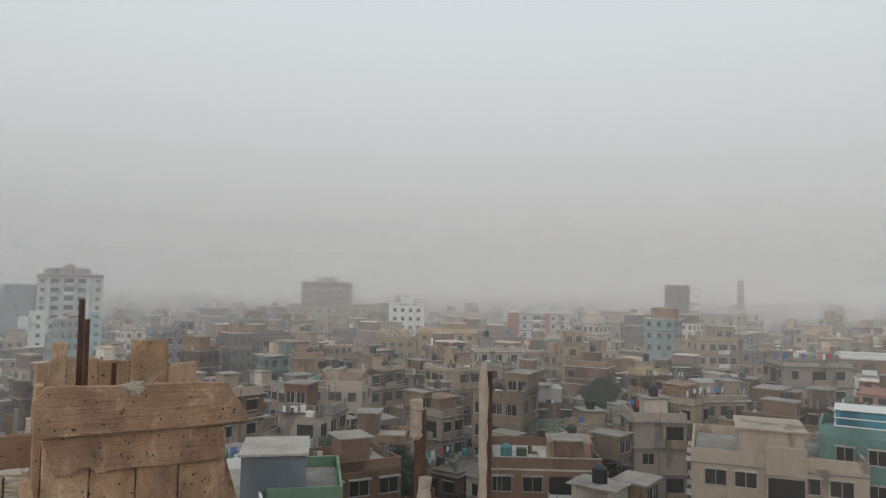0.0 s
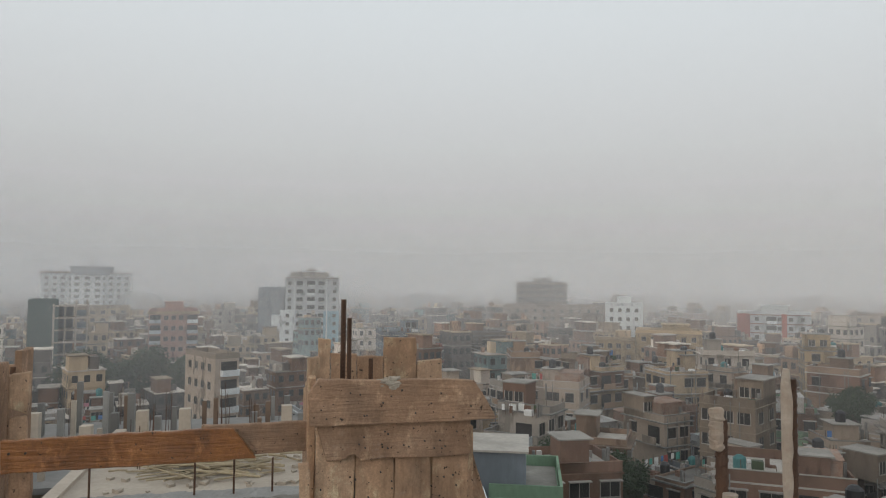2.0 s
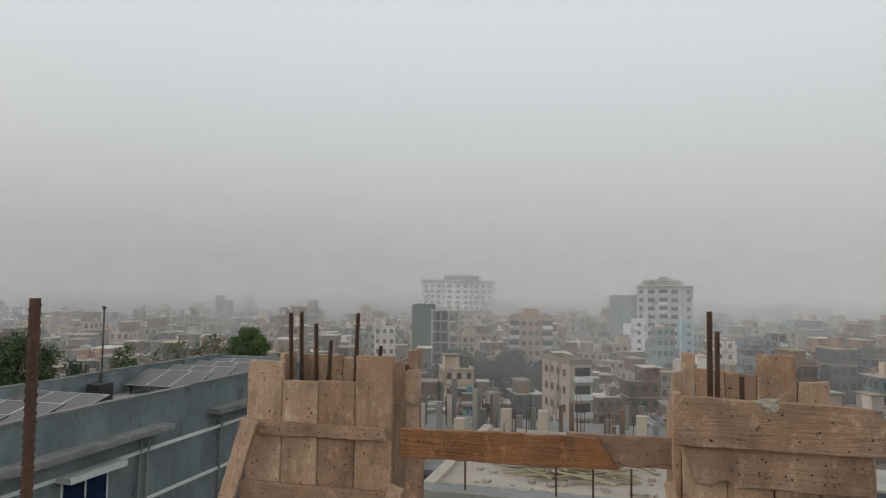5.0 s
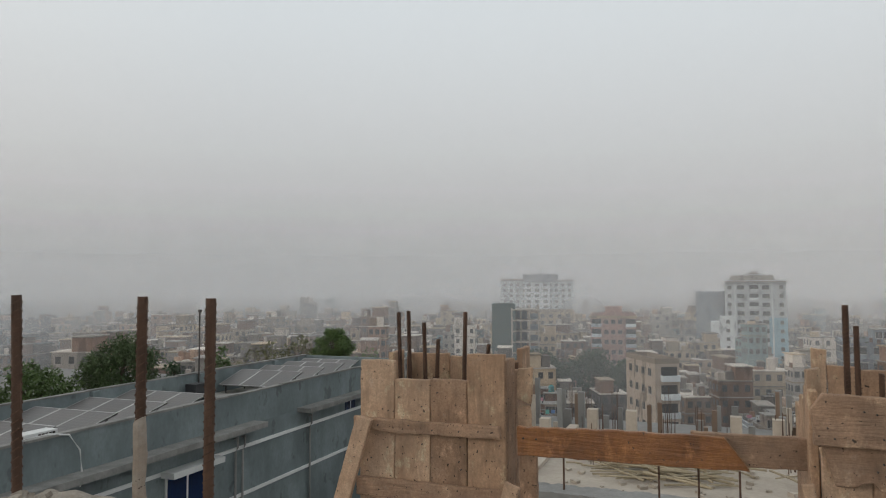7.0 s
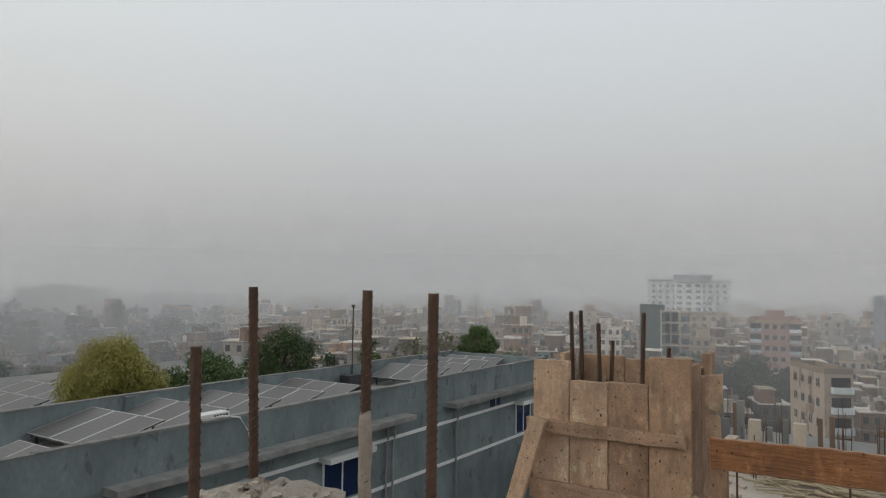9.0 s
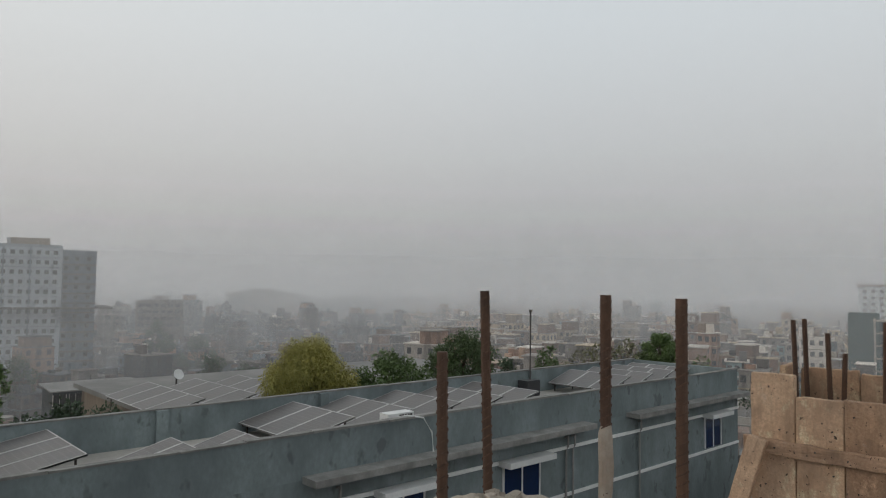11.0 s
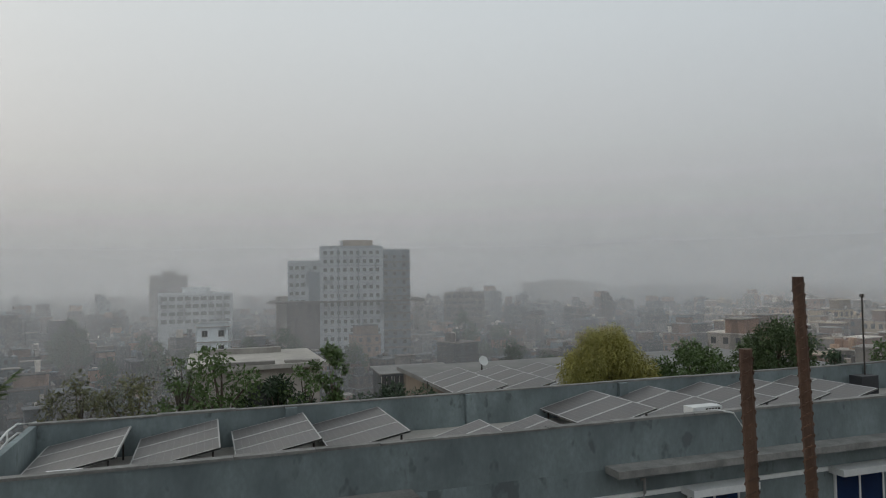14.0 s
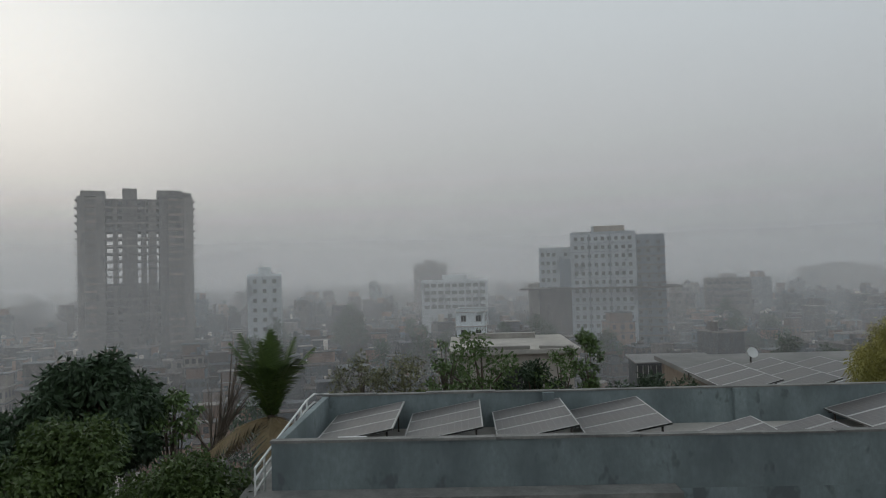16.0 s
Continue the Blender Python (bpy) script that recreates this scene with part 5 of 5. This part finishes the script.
# ---- smog: faint veils of dust, denser near the ground, lit by the sky like everything else ----
def smog_material(name, share):
    m = bpy.data.materials.new(name)
    m.use_nodes = True
    n, l = m.node_tree.nodes, m.node_tree.links
    n.remove(n["Principled BSDF"])
    clear, front, back = n.new("ShaderNodeBsdfTransparent"), n.new("ShaderNodeBsdfDiffuse"), n.new("ShaderNodeBsdfTranslucent")
    for b in (front, back):
        b.inputs["Color"].default_value = SMOG
    both, veil = n.new("ShaderNodeMixShader"), n.new("ShaderNodeMixShader")
    geo, sep, fade, clump = n.new("ShaderNodeNewGeometry"), n.new("ShaderNodeSeparateXYZ"), n.new("ShaderNodeMapRange"), n.new("ShaderNodeTexNoise")
    fade.interpolation_type = "SMOOTHSTEP"
    fade.inputs["From Min"].default_value, fade.inputs["From Max"].default_value = -8.0, SMOG_TOP
    fade.inputs["To Min"].default_value, fade.inputs["To Max"].default_value = 1.0, 0.0
    clump.inputs["Scale"].default_value, clump.inputs["Detail"].default_value = 0.012, 3
    uneven, amount = n.new("ShaderNodeMapRange"), n.new("ShaderNodeMath")
    uneven.inputs["From Min"].default_value, uneven.inputs["From Max"].default_value = 0.3, 0.7
    uneven.inputs["To Min"].default_value, uneven.inputs["To Max"].default_value = 0.94 * share, 1.06 * share
    amount.operation = "MULTIPLY"
    l.new(geo.outputs["Position"], sep.inputs[0])
    l.new(sep.outputs["Z"], fade.inputs["Value"])
    l.new(geo.outputs["Position"], clump.inputs["Vector"])
    l.new(clump.outputs["Fac"], uneven.inputs["Value"])
    l.new(fade.outputs[0], amount.inputs[0])
    l.new(uneven.outputs[0], amount.inputs[1])
    l.new(front.outputs[0], both.inputs[1])
    l.new(back.outputs[0], both.inputs[2])
    l.new(amount.outputs[0], veil.inputs[0])
    l.new(clear.outputs[0], veil.inputs[1])
    l.new(both.outputs[0], veil.inputs[2])
    l.new(veil.outputs[0], n["Material Output"].inputs[0])
    return m


SMOG, SMOG_TOP = (0.88, 0.88, 0.885, 1), 75.0
RINGS = ((60, 0.045), (100, 0.085), (150, 0.135), (205, 0.145), (270, 0.175), (345, 0.27), (430, 0.34), (520, 0.42), (640, 0.5))
smog = thing("smog", "thick grey smog hanging over the town", "smog", kind="stuff")
for r, share in RINGS:
    s = Solid()
    n = 96
    for i in range(n):
        a = 2 * math.pi * i / n
        s.v += [(r * math.cos(a), r * math.sin(a), GROUND), (r * math.cos(a), r * math.sin(a), SMOG_TOP)]
    for i in range(n):
        j = (i + 1) % n
        s.f.append((2 * i, 2 * j, 2 * j + 1, 2 * i + 1))
        s.k.append(0)
    ob = part("smog_veil", s, smog_material("smog", share), smog)
    ob.visible_shadow = False

# ---- trees ----
tree(-22.5, 13.75, GROUND, 29.95, 1.65, LEAF_OLIVE, "olive-yellow feathery tree behind the solar roof", 1, 42000, 0.15, 1.0, 30, 0.36, 1.0, 0.9, 0.09)
tree(-21.6, 17.0, GROUND, 29.2, 1.5, LEAF_MID, "green leafy tree behind the solar roof", 2, 9000, 0.13, clumps=18, spread=0.36, bare=0.93)
tree(-20.9, 19.9, GROUND, 30.1, 1.45, LEAF_TREE, "green rounded tree behind the solar roof", 3, 16000, 0.115, clumps=22, spread=0.36, bare=0.91)
tree(-27.8, 47.6, GROUND, 28.8, 1.5, LEAF_MID, "round green tree beyond the roof", 4, 10000, 0.17, clumps=18, bare=0.9)
for i, (x, y, top, rad, mat) in enumerate(((-22.5, 24.5, -1.35, 0.8, LEAF_DARK), (-22.5, 27.5, -0.95, 0.8, LEAF_MID), (-22.0, 30.5, -1.0, 1.3, LEAF_DULL), (-21.5, 33.0, -0.8, 1.2, LEAF_DULL), (-19.0, 36.0, -1.8, 1.5, LEAF_MID), (-14.5, 34.5, -2.4, 1.4, LEAF_DARK))):
    tree(x, y, GROUND, top - BASE, rad, mat, "thin green tree beyond the roof parapet", 20 + i, 700, 0.17, clumps=9, bare=0.94)
# planting beyond the back parapet
for i, (x, y, top, rad, mat, n, leaf) in enumerate((
    (-21.9, 0.5, -0.25, 1.3, LEAF_MID, 900, 0.2), (-21.8, 2.1, -1.1, 1.0, LEAF_DARK, 1800, 0.18), (-21.6, 3.7, 0.0, 0.55, LEAF_MID, 420, 0.2), (-21.1, 5.7, -1.35, 1.5, LEAF_DARK, 2200, 0.18),
    (-21.7, -3.2, -0.7, 0.9, LEAF_DULL, 620, 0.15), (-21.9, -1.8, -0.8, 0.9, LEAF_DULL, 620, 0.15), (-20.6, -0.9, -1.3, 0.6, LEAF_MID, 500, 0.16), (-21.7, 2.9, -0.7, 0.8, LEAF_MID, 380, 0.18), (-22.5, -0.6, -0.2, 0.7, LEAF_MID, 200, 0.18))):
    shrub(x, y, -6.0, top + 6.0, rad, mat, "leafy garden shrub growing beside the parapet", 40 + i, int(n * 1.3), leaf)
# wood at the corner of the roof
tree(-24.9, -13.6, GROUND, 29.4, 2.9, LEAF_DARK, "broad dark green mango tree", 60, 30000, 0.3, 0.7, 36, 0.32, 0.8, 0.84, 0.16)
tree(-15.4, -8.9, GROUND, 28.9, 2.0, LEAF_SHADE, "leafy green tree with yellowish shoots", 61, 26000, 0.14, 0.6, 30, 0.36, 0.8, 0.87)
tree(-14.4, -5.9, GROUND, 28.2, 1.7, LEAF_SHADE, "leafy green tree beside the house corner", 62, 24000, 0.12, 0.5, 28, 0.4, 0.7, 0.89)
tree(-17.5, -12.5, GROUND, 27.6, 2.6, LEAF_DARK, "dark green leafy tree", 65, 12000, 0.2, 0.6, 22, 0.42, 0.7, 0.86)
tree(-26.2, -11.0, GROUND, 27.7, 1.2, LEAF_MID, "small green tree with open branches", 63, 1300, 0.22, 0.5, 10, 0.4, 0.8, 0.92)
bare_tree = thing("bare_tree", "leafless grey-brown tree with thin forked branches", "tree", pose(-30.4, -11.0, BASE))
s, r = Solid(), random.Random(8)
s.tube([(0, 0, -10), (0.2, 0, 24)], [0.3, 0.12], 7)
for i in range(14):
    a, h = r.uniform(0, 6.28), r.uniform(2.0, 5.2)
    mid = (math.cos(a) * 0.7, math.sin(a) * 0.7, 24 + h * 0.4)
    s.tube([(0.2, 0, 23 + r.random()), mid, (math.cos(a) * r.uniform(0.9, 2.4), math.sin(a) * r.uniform(0.9, 2.4), 24 + h)], [0.07, 0.045, 0.012], 5)
    for k in range(3):
        b = a + r.uniform(-0.9, 0.9)
        s.tube([mid, (mid[0] + math.cos(b) * 0.9, mid[1] + math.sin(b) * 0.9, mid[2] + r.uniform(0.4, 1.4))], [0.03, 0.008], 4)
part("trunk", s, BARK, bare_tree)

palm = thing("coconut_palm", "coconut palm with upright fronds and dry hanging ones", "tree", pose(-23.6, -6.55, BASE))
part("trunk", Solid().tube([(0, 0, -10), (0.3, 0.1, 14), (0, 0, 27.0)], [0.22, 0.17, 0.14], 10), BARK, palm)
r = random.Random(17)


def frond(length, rise, turn, bend, material, seed):
    q = random.Random(seed)
    s, pts = Solid(), []
    for i in range(13):
        f = i / 12
        out = length * (f * math.cos(rise) + 0.10 * bend * f * f)
        up = length * (f * math.sin(rise) - 0.5 * bend * f * f)
        pts.append(Vector((out * math.cos(turn), out * math.sin(turn), up)))
    s.tube(pts, [0.035 * (1 - 0.8 * i / 12) for i in range(13)], 5)
    side = Vector((-math.sin(turn), math.cos(turn), 0))
    for i in range(1, 37):
        f = i / 37 * 12
        k = min(int(f), 11)
        p, way = pts[k].lerp(pts[k + 1], f - k), (pts[k + 1] - pts[k]).normalized()
        size = 0.7 * math.sin(math.pi * (0.12 + 0.86 * i / 37)) + 0.08
        for sign in (-1, 1):
            tip = p + side * sign * size * 0.8 + way * size * 0.6 + Vector((0, 0, -size * q.uniform(0.15, 0.5)))
            w = way * 0.04
            b = len(s.v)
            s.v += [tuple(p - w), tuple(p + w), tuple(tip), tuple(p.lerp(tip, 0.5) - w + Vector((0, 0, 0.02)))]
            s.f += [(b, b + 1, b + 2), (b, b + 2, b + 3)]
            s.k += [0, 0]
    return s


for i in range(22):
    turn = i * 2.4 + r.uniform(-0.2, 0.2)
    green = i < 16
    rise, bend = (r.uniform(1.08, 1.52), r.uniform(0.25, 0.8)) if green else (r.uniform(-0.2, 0.3), r.uniform(0.9, 1.4))
    part("frond", frond(r.uniform(2.6, 3.6) if green else 2.1, rise, turn, bend, None, i), LEAF_SHADE if green else LEAF_DRY, palm, "" if green else "dry brown hanging frond", pose(0, 0, 26.9))

# dark trees between the houses of the town
for i, (x, y, top, rad) in enumerate(((-27, 165, -12, 8.5), (-38, 160, -11.5, 8), (-17, 160, -14, 6.5), (-52, 150, -14, 6), (24.5, 58, -14.2, 3.0), (32, 62, -14.6, 3.0), (28, 66, -14.0, 3.6), (75, 78, -11.5, 3.0))):
    tree(x, y, GROUND, top - BASE, rad, LEAF_DARK, "dark leafy tree between town houses", 80 + i, 15000, 0.7 if y > 100 else 0.3, clumps=24, bare=0.1 if y > 100 else 0.75)

# ---- shuttered columns on the open roof ----
def shutter(form, x0, x1, z0, z1, y, mat, seed, t=0.022, outline=None, turn=None, name="board", label=""):
    bm = board_mesh(x1 - x0, z1 - z0, t, seed, outline=outline)
    return part(name, bm, mat, form, label, m=pose(x0, y, z0) if turn is None else turn)


def nails(form, spots, y):
    for x, z in spots:
        part("nail", Solid().tube([(x, y - 0.004, z), (x, y + 0.004, z)], 0.0024, 6), DARK_STEEL, form)


def rebar(x, y, z0, z1, r=0.0095, lean=(0, 0), parent=None, mat=RUST, name="rebar", label="rusty ribbed reinforcing bar standing from the column", spiral=True):
    """A ribbed bar: a core, two long ribs and slanting cross ribs."""
    ob = parent or thing(name, label, "rebar", pose(x, y, z0), "bars of the columns")
    h = z1 - z0
    px, py, pz = (0, 0, 0) if parent is None else (x, y, z0)
    s = Solid().tube([(px, py, pz), (px + lean[0] * 0.5, py + lean[1] * 0.5, pz + h * 0.5), (px + lean[0], py + lean[1], pz + h)], r, 12)
    part("core", s, mat, ob)
    s = Solid()
    if spiral:
        n = int(h / 0.0115)
        for i in range(1, n):
            z = i / n
            cx, cy = px + lean[0] * z, py + lean[1] * z
            for half in (0, 1):
                pts = []
                for k in range(6):
                    a = half * math.pi + math.pi * (0.08 + 0.84 * k / 5)
                    pts.append((cx + math.cos(a) * r * 1.03, cy + math.sin(a) * r * 1.03, pz + h * z + 0.010 * (k / 5 - 0.5) * (1 if half else -1)))
                s.tube(pts, r * 0.17, 4)
        part("rib", s, mat, ob)
    return ob


rng = random.Random(31)
# first column, seen from the front with four boards and a batten
F1 = 2.35
form_a = thing("column_formwork", "weathered timber column formwork with battens and nail holes", "formwork", pose(0, 0, 0), "column formwork")
for i, (a, b, top, mat) in enumerate(((-1.415, -1.278, 1.385, BOARD_PALE), (-1.275, -1.138, 1.32, BOARD_PALE), (-1.135, -1.0, 1.325, BOARD_DARK), (-0.997, -0.862, 1.418, BOARD))):
    shutter(form_a, a, b, 0.02, top, F1, mat, i)
shutter(form_a, -1.43, -0.875, 1.13, 1.178, F1 - 0.024, BOARD_FLAT, 9, name="batten", outline=[(0, 0.008), (0.16, 0.0), (0.555, 0.006), (0.555, 0.048), (0.2, 0.045), (0, 0.05)])
shutter(form_a, -1.42, -0.85, 0.9, 0.965, F1 - 0.024, BOARD_FLAT, 10, name="batten")
for i, (a, b, top) in enumerate(((0.0, 0.11, 1.38), (0.113, 0.215, 1.33), (0.218, 0.33, 1.40))):
    part("side_board", board_mesh(0.11, top, 0.022, 20 + i), BOARD_DARK, form_a, m=pose(-0.858, F1 + 0.01 + a, 0.02, 0, 0, 90))
    part("side_board", board_mesh(0.11, top - 0.03, 0.022, 30 + i), BOARD, form_a, m=pose(-1.397, F1 + 0.026 + a, 0.02, 0, 0, 90))
for i, (a, b, top) in enumerate(((-1.39, -1.2, 1.38), (-1.197, -1.03, 1.37), (-1.027, -0.89, 1.36))):
    shutter(form_a, a, b, 0.02, top, F1 + 0.36, BOARD, 40 + i)
part("core", Solid().box(-1.39, -0.885, F1 + 0.03, F1 + 0.355, 0, 1.26), CONCRETE, form_a, "rough concrete core of the column")
shutter(form_a, 0, 0.05, 0, 0.13, 0, BOARD_PALE, 51, turn=pose(-0.83, F1 + 0.04, 1.245, 0, 0, 8), name="cleat", outline=[(0, 0.02), (0.05, 0.0), (0.055, 0.13), (0.0, 0.12)])
shutter(form_a, 0, 0.045, 0, 0.09, 0, BOARD_PALE, 52, turn=pose(-0.83, F1 + 0.05, 1.15, 0, 0, 8), name="cleat")
shutter(form_a, 0, 0.06, 0, 1.0, 0, BOARD_DARK, 53, turn=pose(-0.82, F1 + 0.03, 0.15, 0, 0, 0), name="upright")
shutter(form_a, 0, 0.06, 0, 1.3, 0, BOARD_PALE, 54, turn=pose(-1.78, F1 - 0.06, -0.05, 0, 17, 0), name="brace")
shutter(form_a, 0, 0.05, 0, 1.2, 0, BOARD_PALE, 55, turn=pose(-1.17, F1 - 0.09, -0.14, 0, 16, 0), name="brace")
nails(form_a, [(rng.uniform(-1.4, -0.88), rng.choice((1.15, 1.16, rng.uniform(0.95, 1.3)))) for i in range(30)], F1 - 0.002)
nails(form_a, [(x, 1.155 + rng.uniform(-0.01, 0.01)) for x in (-1.4, -1.33, -1.21, -1.12, -1.02, -0.95, -0.9)], F1 - 0.026)
for x, y, top in ((-1.346, 2.56, 1.552), (-1.337, 2.63, 1.555), (-1.24, 2.56, 1.512), (-1.23, 2.64, 1.443), (-1.085, 2.56, 1.556), (-1.014, 2.6, 1.432), (-0.885, 2.55, 1.372)):
    rebar(x, y, 1.2, top, 0.0078, (rng.uniform(-0.012, 0.018), 0))
# second column, with broad planks nailed across
F2 = 2.06
form_b = thing("column_formwork", "timber column formwork crossed by two broad nail-pocked planks", "formwork", pose(0, 0, 0), "column formwork")
shutter(form_b, 0, 0.53, 0, 0.125, F2 - 0.028, BOARD_FLAT, 60, turn=pose(0.035, F2 - 0.048, 1.252), name="plank", outline=[(0.0, 0.0), (0.50, 0.0), (0.535, 0.004), (0.525, 0.03), (0.47, 0.118), (0.02, 0.128), (-0.005, 0.09)])
shutter(form_b, 0, 0.45, 0, 0.1, F2 - 0.024, BOARD_FLAT, 61, turn=pose(0.055, F2 - 0.024, 1.15), name="plank", outline=[(0.028, 0.0), (0.075, 0.0), (0.088, 0.014), (0.105, 0.013), (0.125, 0.0), (0.445, -0.002), (0.447, 0.1), (0.0, 0.1)])
for i, (a, b, mat) in enumerate(((0.055, 0.165, BOARD_PALE), (0.168, 0.278, BOARD), (0.281, 0.388, BOARD), (0.391, 0.502, BOARD))):
    shutter(form_b, a, b, 0.02, 1.24, F2, mat, 70 + i)
for i, (a, b, top, mat) in enumerate(((0.078, 0.118, 1.462, BOARD_PALE), (0.121, 0.205, 1.412, BOARD), (0.208, 0.295, 1.402, BOARD_DARK), (0.298, 0.41, 1.462, BOARD), (0.413, 0.5, 1.385, BOARD_PALE))):
    shutter(form_b, a, b, 0.02, top, F2 + 0.34, mat, 80 + i)
for i in range(3):
    part("side_board", board_mesh(0.11, 1.36 - 0.04 * i, 0.022, 90 + i), BOARD, form_b, m=pose(0.055, F2 + 0.03 + 0.11 * i, 0.02, 0, 0, 90))
    part("side_board", board_mesh(0.11, 1.2, 0.022, 95 + i), BOARD, form_b, m=pose(0.524, F2 + 0.03 + 0.11 * i, 0.02, 0, 0, 90))
part("core", Solid().box(0.06, 0.5, F2 + 0.03, F2 + 0.33, 0, 1.2), CONCRETE, form_b, "rough concrete core of the column")
shutter(form_b, 0, 0.035, 0, 0.06, 0, BOARD_PALE, 99, turn=pose(0.035, F2 + 0.06, 1.37, 0, 0, 15), name="cleat")
shutter(form_b, 0, 0.03, 0, 1.2, 0, BOARD_PALE, 56, turn=pose(0.04, F2 - 0.03, -0.05, 0, -1.5, 0), name="upright")
shutter(form_b, 0, 0.055, 0, 1.3, 0, BOARD, 57, turn=pose(0.86, F2 + 0.1, -0.1, 0, -17, 0), name="brace")
nails(form_b, [(rng.uniform(0.06, 0.5), rng.uniform(1.26, 1.36)) for i in range(16)], F2 - 0.05)
nails(form_b, [(rng.uniform(0.09, 0.48), rng.uniform(1.17, 1.24)) for i in range(18)], F2 - 0.026)
nails(form_b, [(rng.uniform(0.07, 0.49), rng.uniform(1.03, 1.13)) for i in range(12)], F2 - 0.002)
lump = bmesh.new()
bmesh.ops.create_icosphere(lump, subdivisions=4, radius=1.0)
for v in lump.verts:
    k = 1 + 0.5 * noise.noise(v.co * 1.7) + 0.35 * noise.noise(v.co * 5)
    v.co = Vector((0.262 + v.co.x * 0.034 * k, F2 - 0.04 + v.co.y * 0.013 * k, 1.366 + v.co.z * 0.017 * k))
part("mortar_lump", lump, MORTAR, form_b, "pale mortar dropped on the plank edge")
for x, y, top in ((0.141, 2.2, 1.597), (0.149, 2.1, 1.546)):
    rebar(x, y, 1.15, top, 0.0078 if top > 1.56 else 0.0066)
rebar(0.24, 2.3, 1.15, 1.405, 0.007)
# plank between the two columns
tie = thing("tie_plank", "orange-brown oiled plank spliced to a paler plank between the columns", "plank", pose(0, 0, 0))
part("plank", board_mesh(0.66, 0.085, 0.02, 101, outline=[(0, -0.004), (0.56, 0.002), (0.655, 0.008), (0.585, 0.092), (0.3, 0.09), (0, 0.082)]), BOARD_WET, tie, m=pose(-0.76, 2.13, 1.141))
part("plank", board_mesh(0.4, 0.09, 0.02, 102, outline=[(0, 0.0), (0.33, 0.008), (0.33, 0.094), (0, 0.09)]), BOARD_FLAT, tie, "paler dry plank", m=pose(-0.26, 2.152, 1.148))
for x in (-0.74, -0.7):
    part("nail", Solid().tube([(x, 2.126, 1.19), (x, 2.132, 1.19)], 0.0035, 6), DARK_STEEL, tie)
# thin rods on the edge beam
for x, z in ((-0.56, 0.45), (-0.31, 0.46), (-0.06, 0.46), (-1.2, 0.45)):
    rebar(x, 4.97, 0.2, z, 0.007, spiral=False)
# bars of the corner column, with their broken concrete head
for x, y, top, r, lx, ly in ((-1.027, 0.682, 1.641, 0.0060, -0.007, -0.017), (-0.825, 0.811, 1.635, 0.0069, 0.0, 0.0), (-0.929, 0.519, 1.579, 0.0056, -0.003, -0.008)):
    rebar(x - lx, y - ly, 1.0 if lx else 0.0, top, r, (lx, ly))
caked = rebar(-0.903, 0.769, 0.0, 1.638, 0.0067)
cake = Solid()
pts, rad = [], []
for i in range(26):
    pts.append((rng.uniform(-0.001, 0.001), rng.uniform(-0.001, 0.001), 1.02 + i * 0.0195))
    rad.append(0.0082 + rng.uniform(-0.0009, 0.0013) - (0.003 if i > 23 else 0))
cake.tube(pts, rad, 12)
part("cement_coat", cake, CEMENT_CAKE, caked, "pale cement caked on the bar")
head = thing("broken_column", "broken concrete head of a column with loose rubble", "column", pose(0, 0, 0))
bm = bmesh.new()
bmesh.ops.create_grid(bm, x_segments=44, y_segments=44, size=0.095)
for v in bm.verts:
    rr = max(abs(v.co.x), abs(v.co.y)) / 0.095
    v.co.z = 0.012 * noise.noise(v.co * 16) + 0.012 * noise.noise(v.co * 45 + Vector((5, 0, 0))) - 0.03 * max(0, rr - 0.6)
out = bmesh.ops.extrude_edge_only(bm, edges=[e for e in bm.edges if e.is_boundary])
for v in out["geom"]:
    if isinstance(v, bmesh.types.BMVert):
        v.co.z = -1.37
part("broken_top", bm, RUBBLE, head, m=pose(-0.955, 0.64, 1.385, 0, 0, 38))
for i in range(34):
    x, y, q = -0.955 + rng.uniform(-0.065, 0.065), 0.64 + rng.uniform(-0.065, 0.065), rng.uniform(0.002, 0.008)
    part("pebble", Solid().slab([(-q, -q, q), (q, -q * 0.7, q * 1.2), (q * 0.8, q, q * 0.9), (-q * 0.9, q * 0.8, q * 1.1)], q * 1.6), RUBBLE, head, m=pose(x, y, 1.387, rng.uniform(-30, 30), rng.uniform(-30, 30), rng.uniform(0, 90)))
# two caked bars rising in front of the town
for x, y, top, low in ((0.40, 0.72, 1.517, 1.475), (0.53, 0.77, 1.55, 1.0), (0.405, 0.705, 1.43, 1.43)):
    bar = rebar(x + 0.0045, y - 0.002, 0.0, top - 0.012, 0.0062)
    coat = Solid()
    pts, rad = [], []
    z0 = low if top > 1.5 else 1.1
    n = 30
    for i in range(n):
        f = i / (n - 1)
        pts.append((-0.006 + rng.uniform(-0.0008, 0.0008), rng.uniform(-0.0008, 0.0008), z0 + (top - z0) * f))
        rad.append((0.0076 if top < 1.54 else 0.0058) + rng.uniform(-0.0012, 0.0014) - (0.001 if i in (0, n - 1) else 0))
    coat.tube(pts, rad, 12)
    part("cement_coat", coat, CEMENT_CAKE, bar, "pale cement caked round the bar")
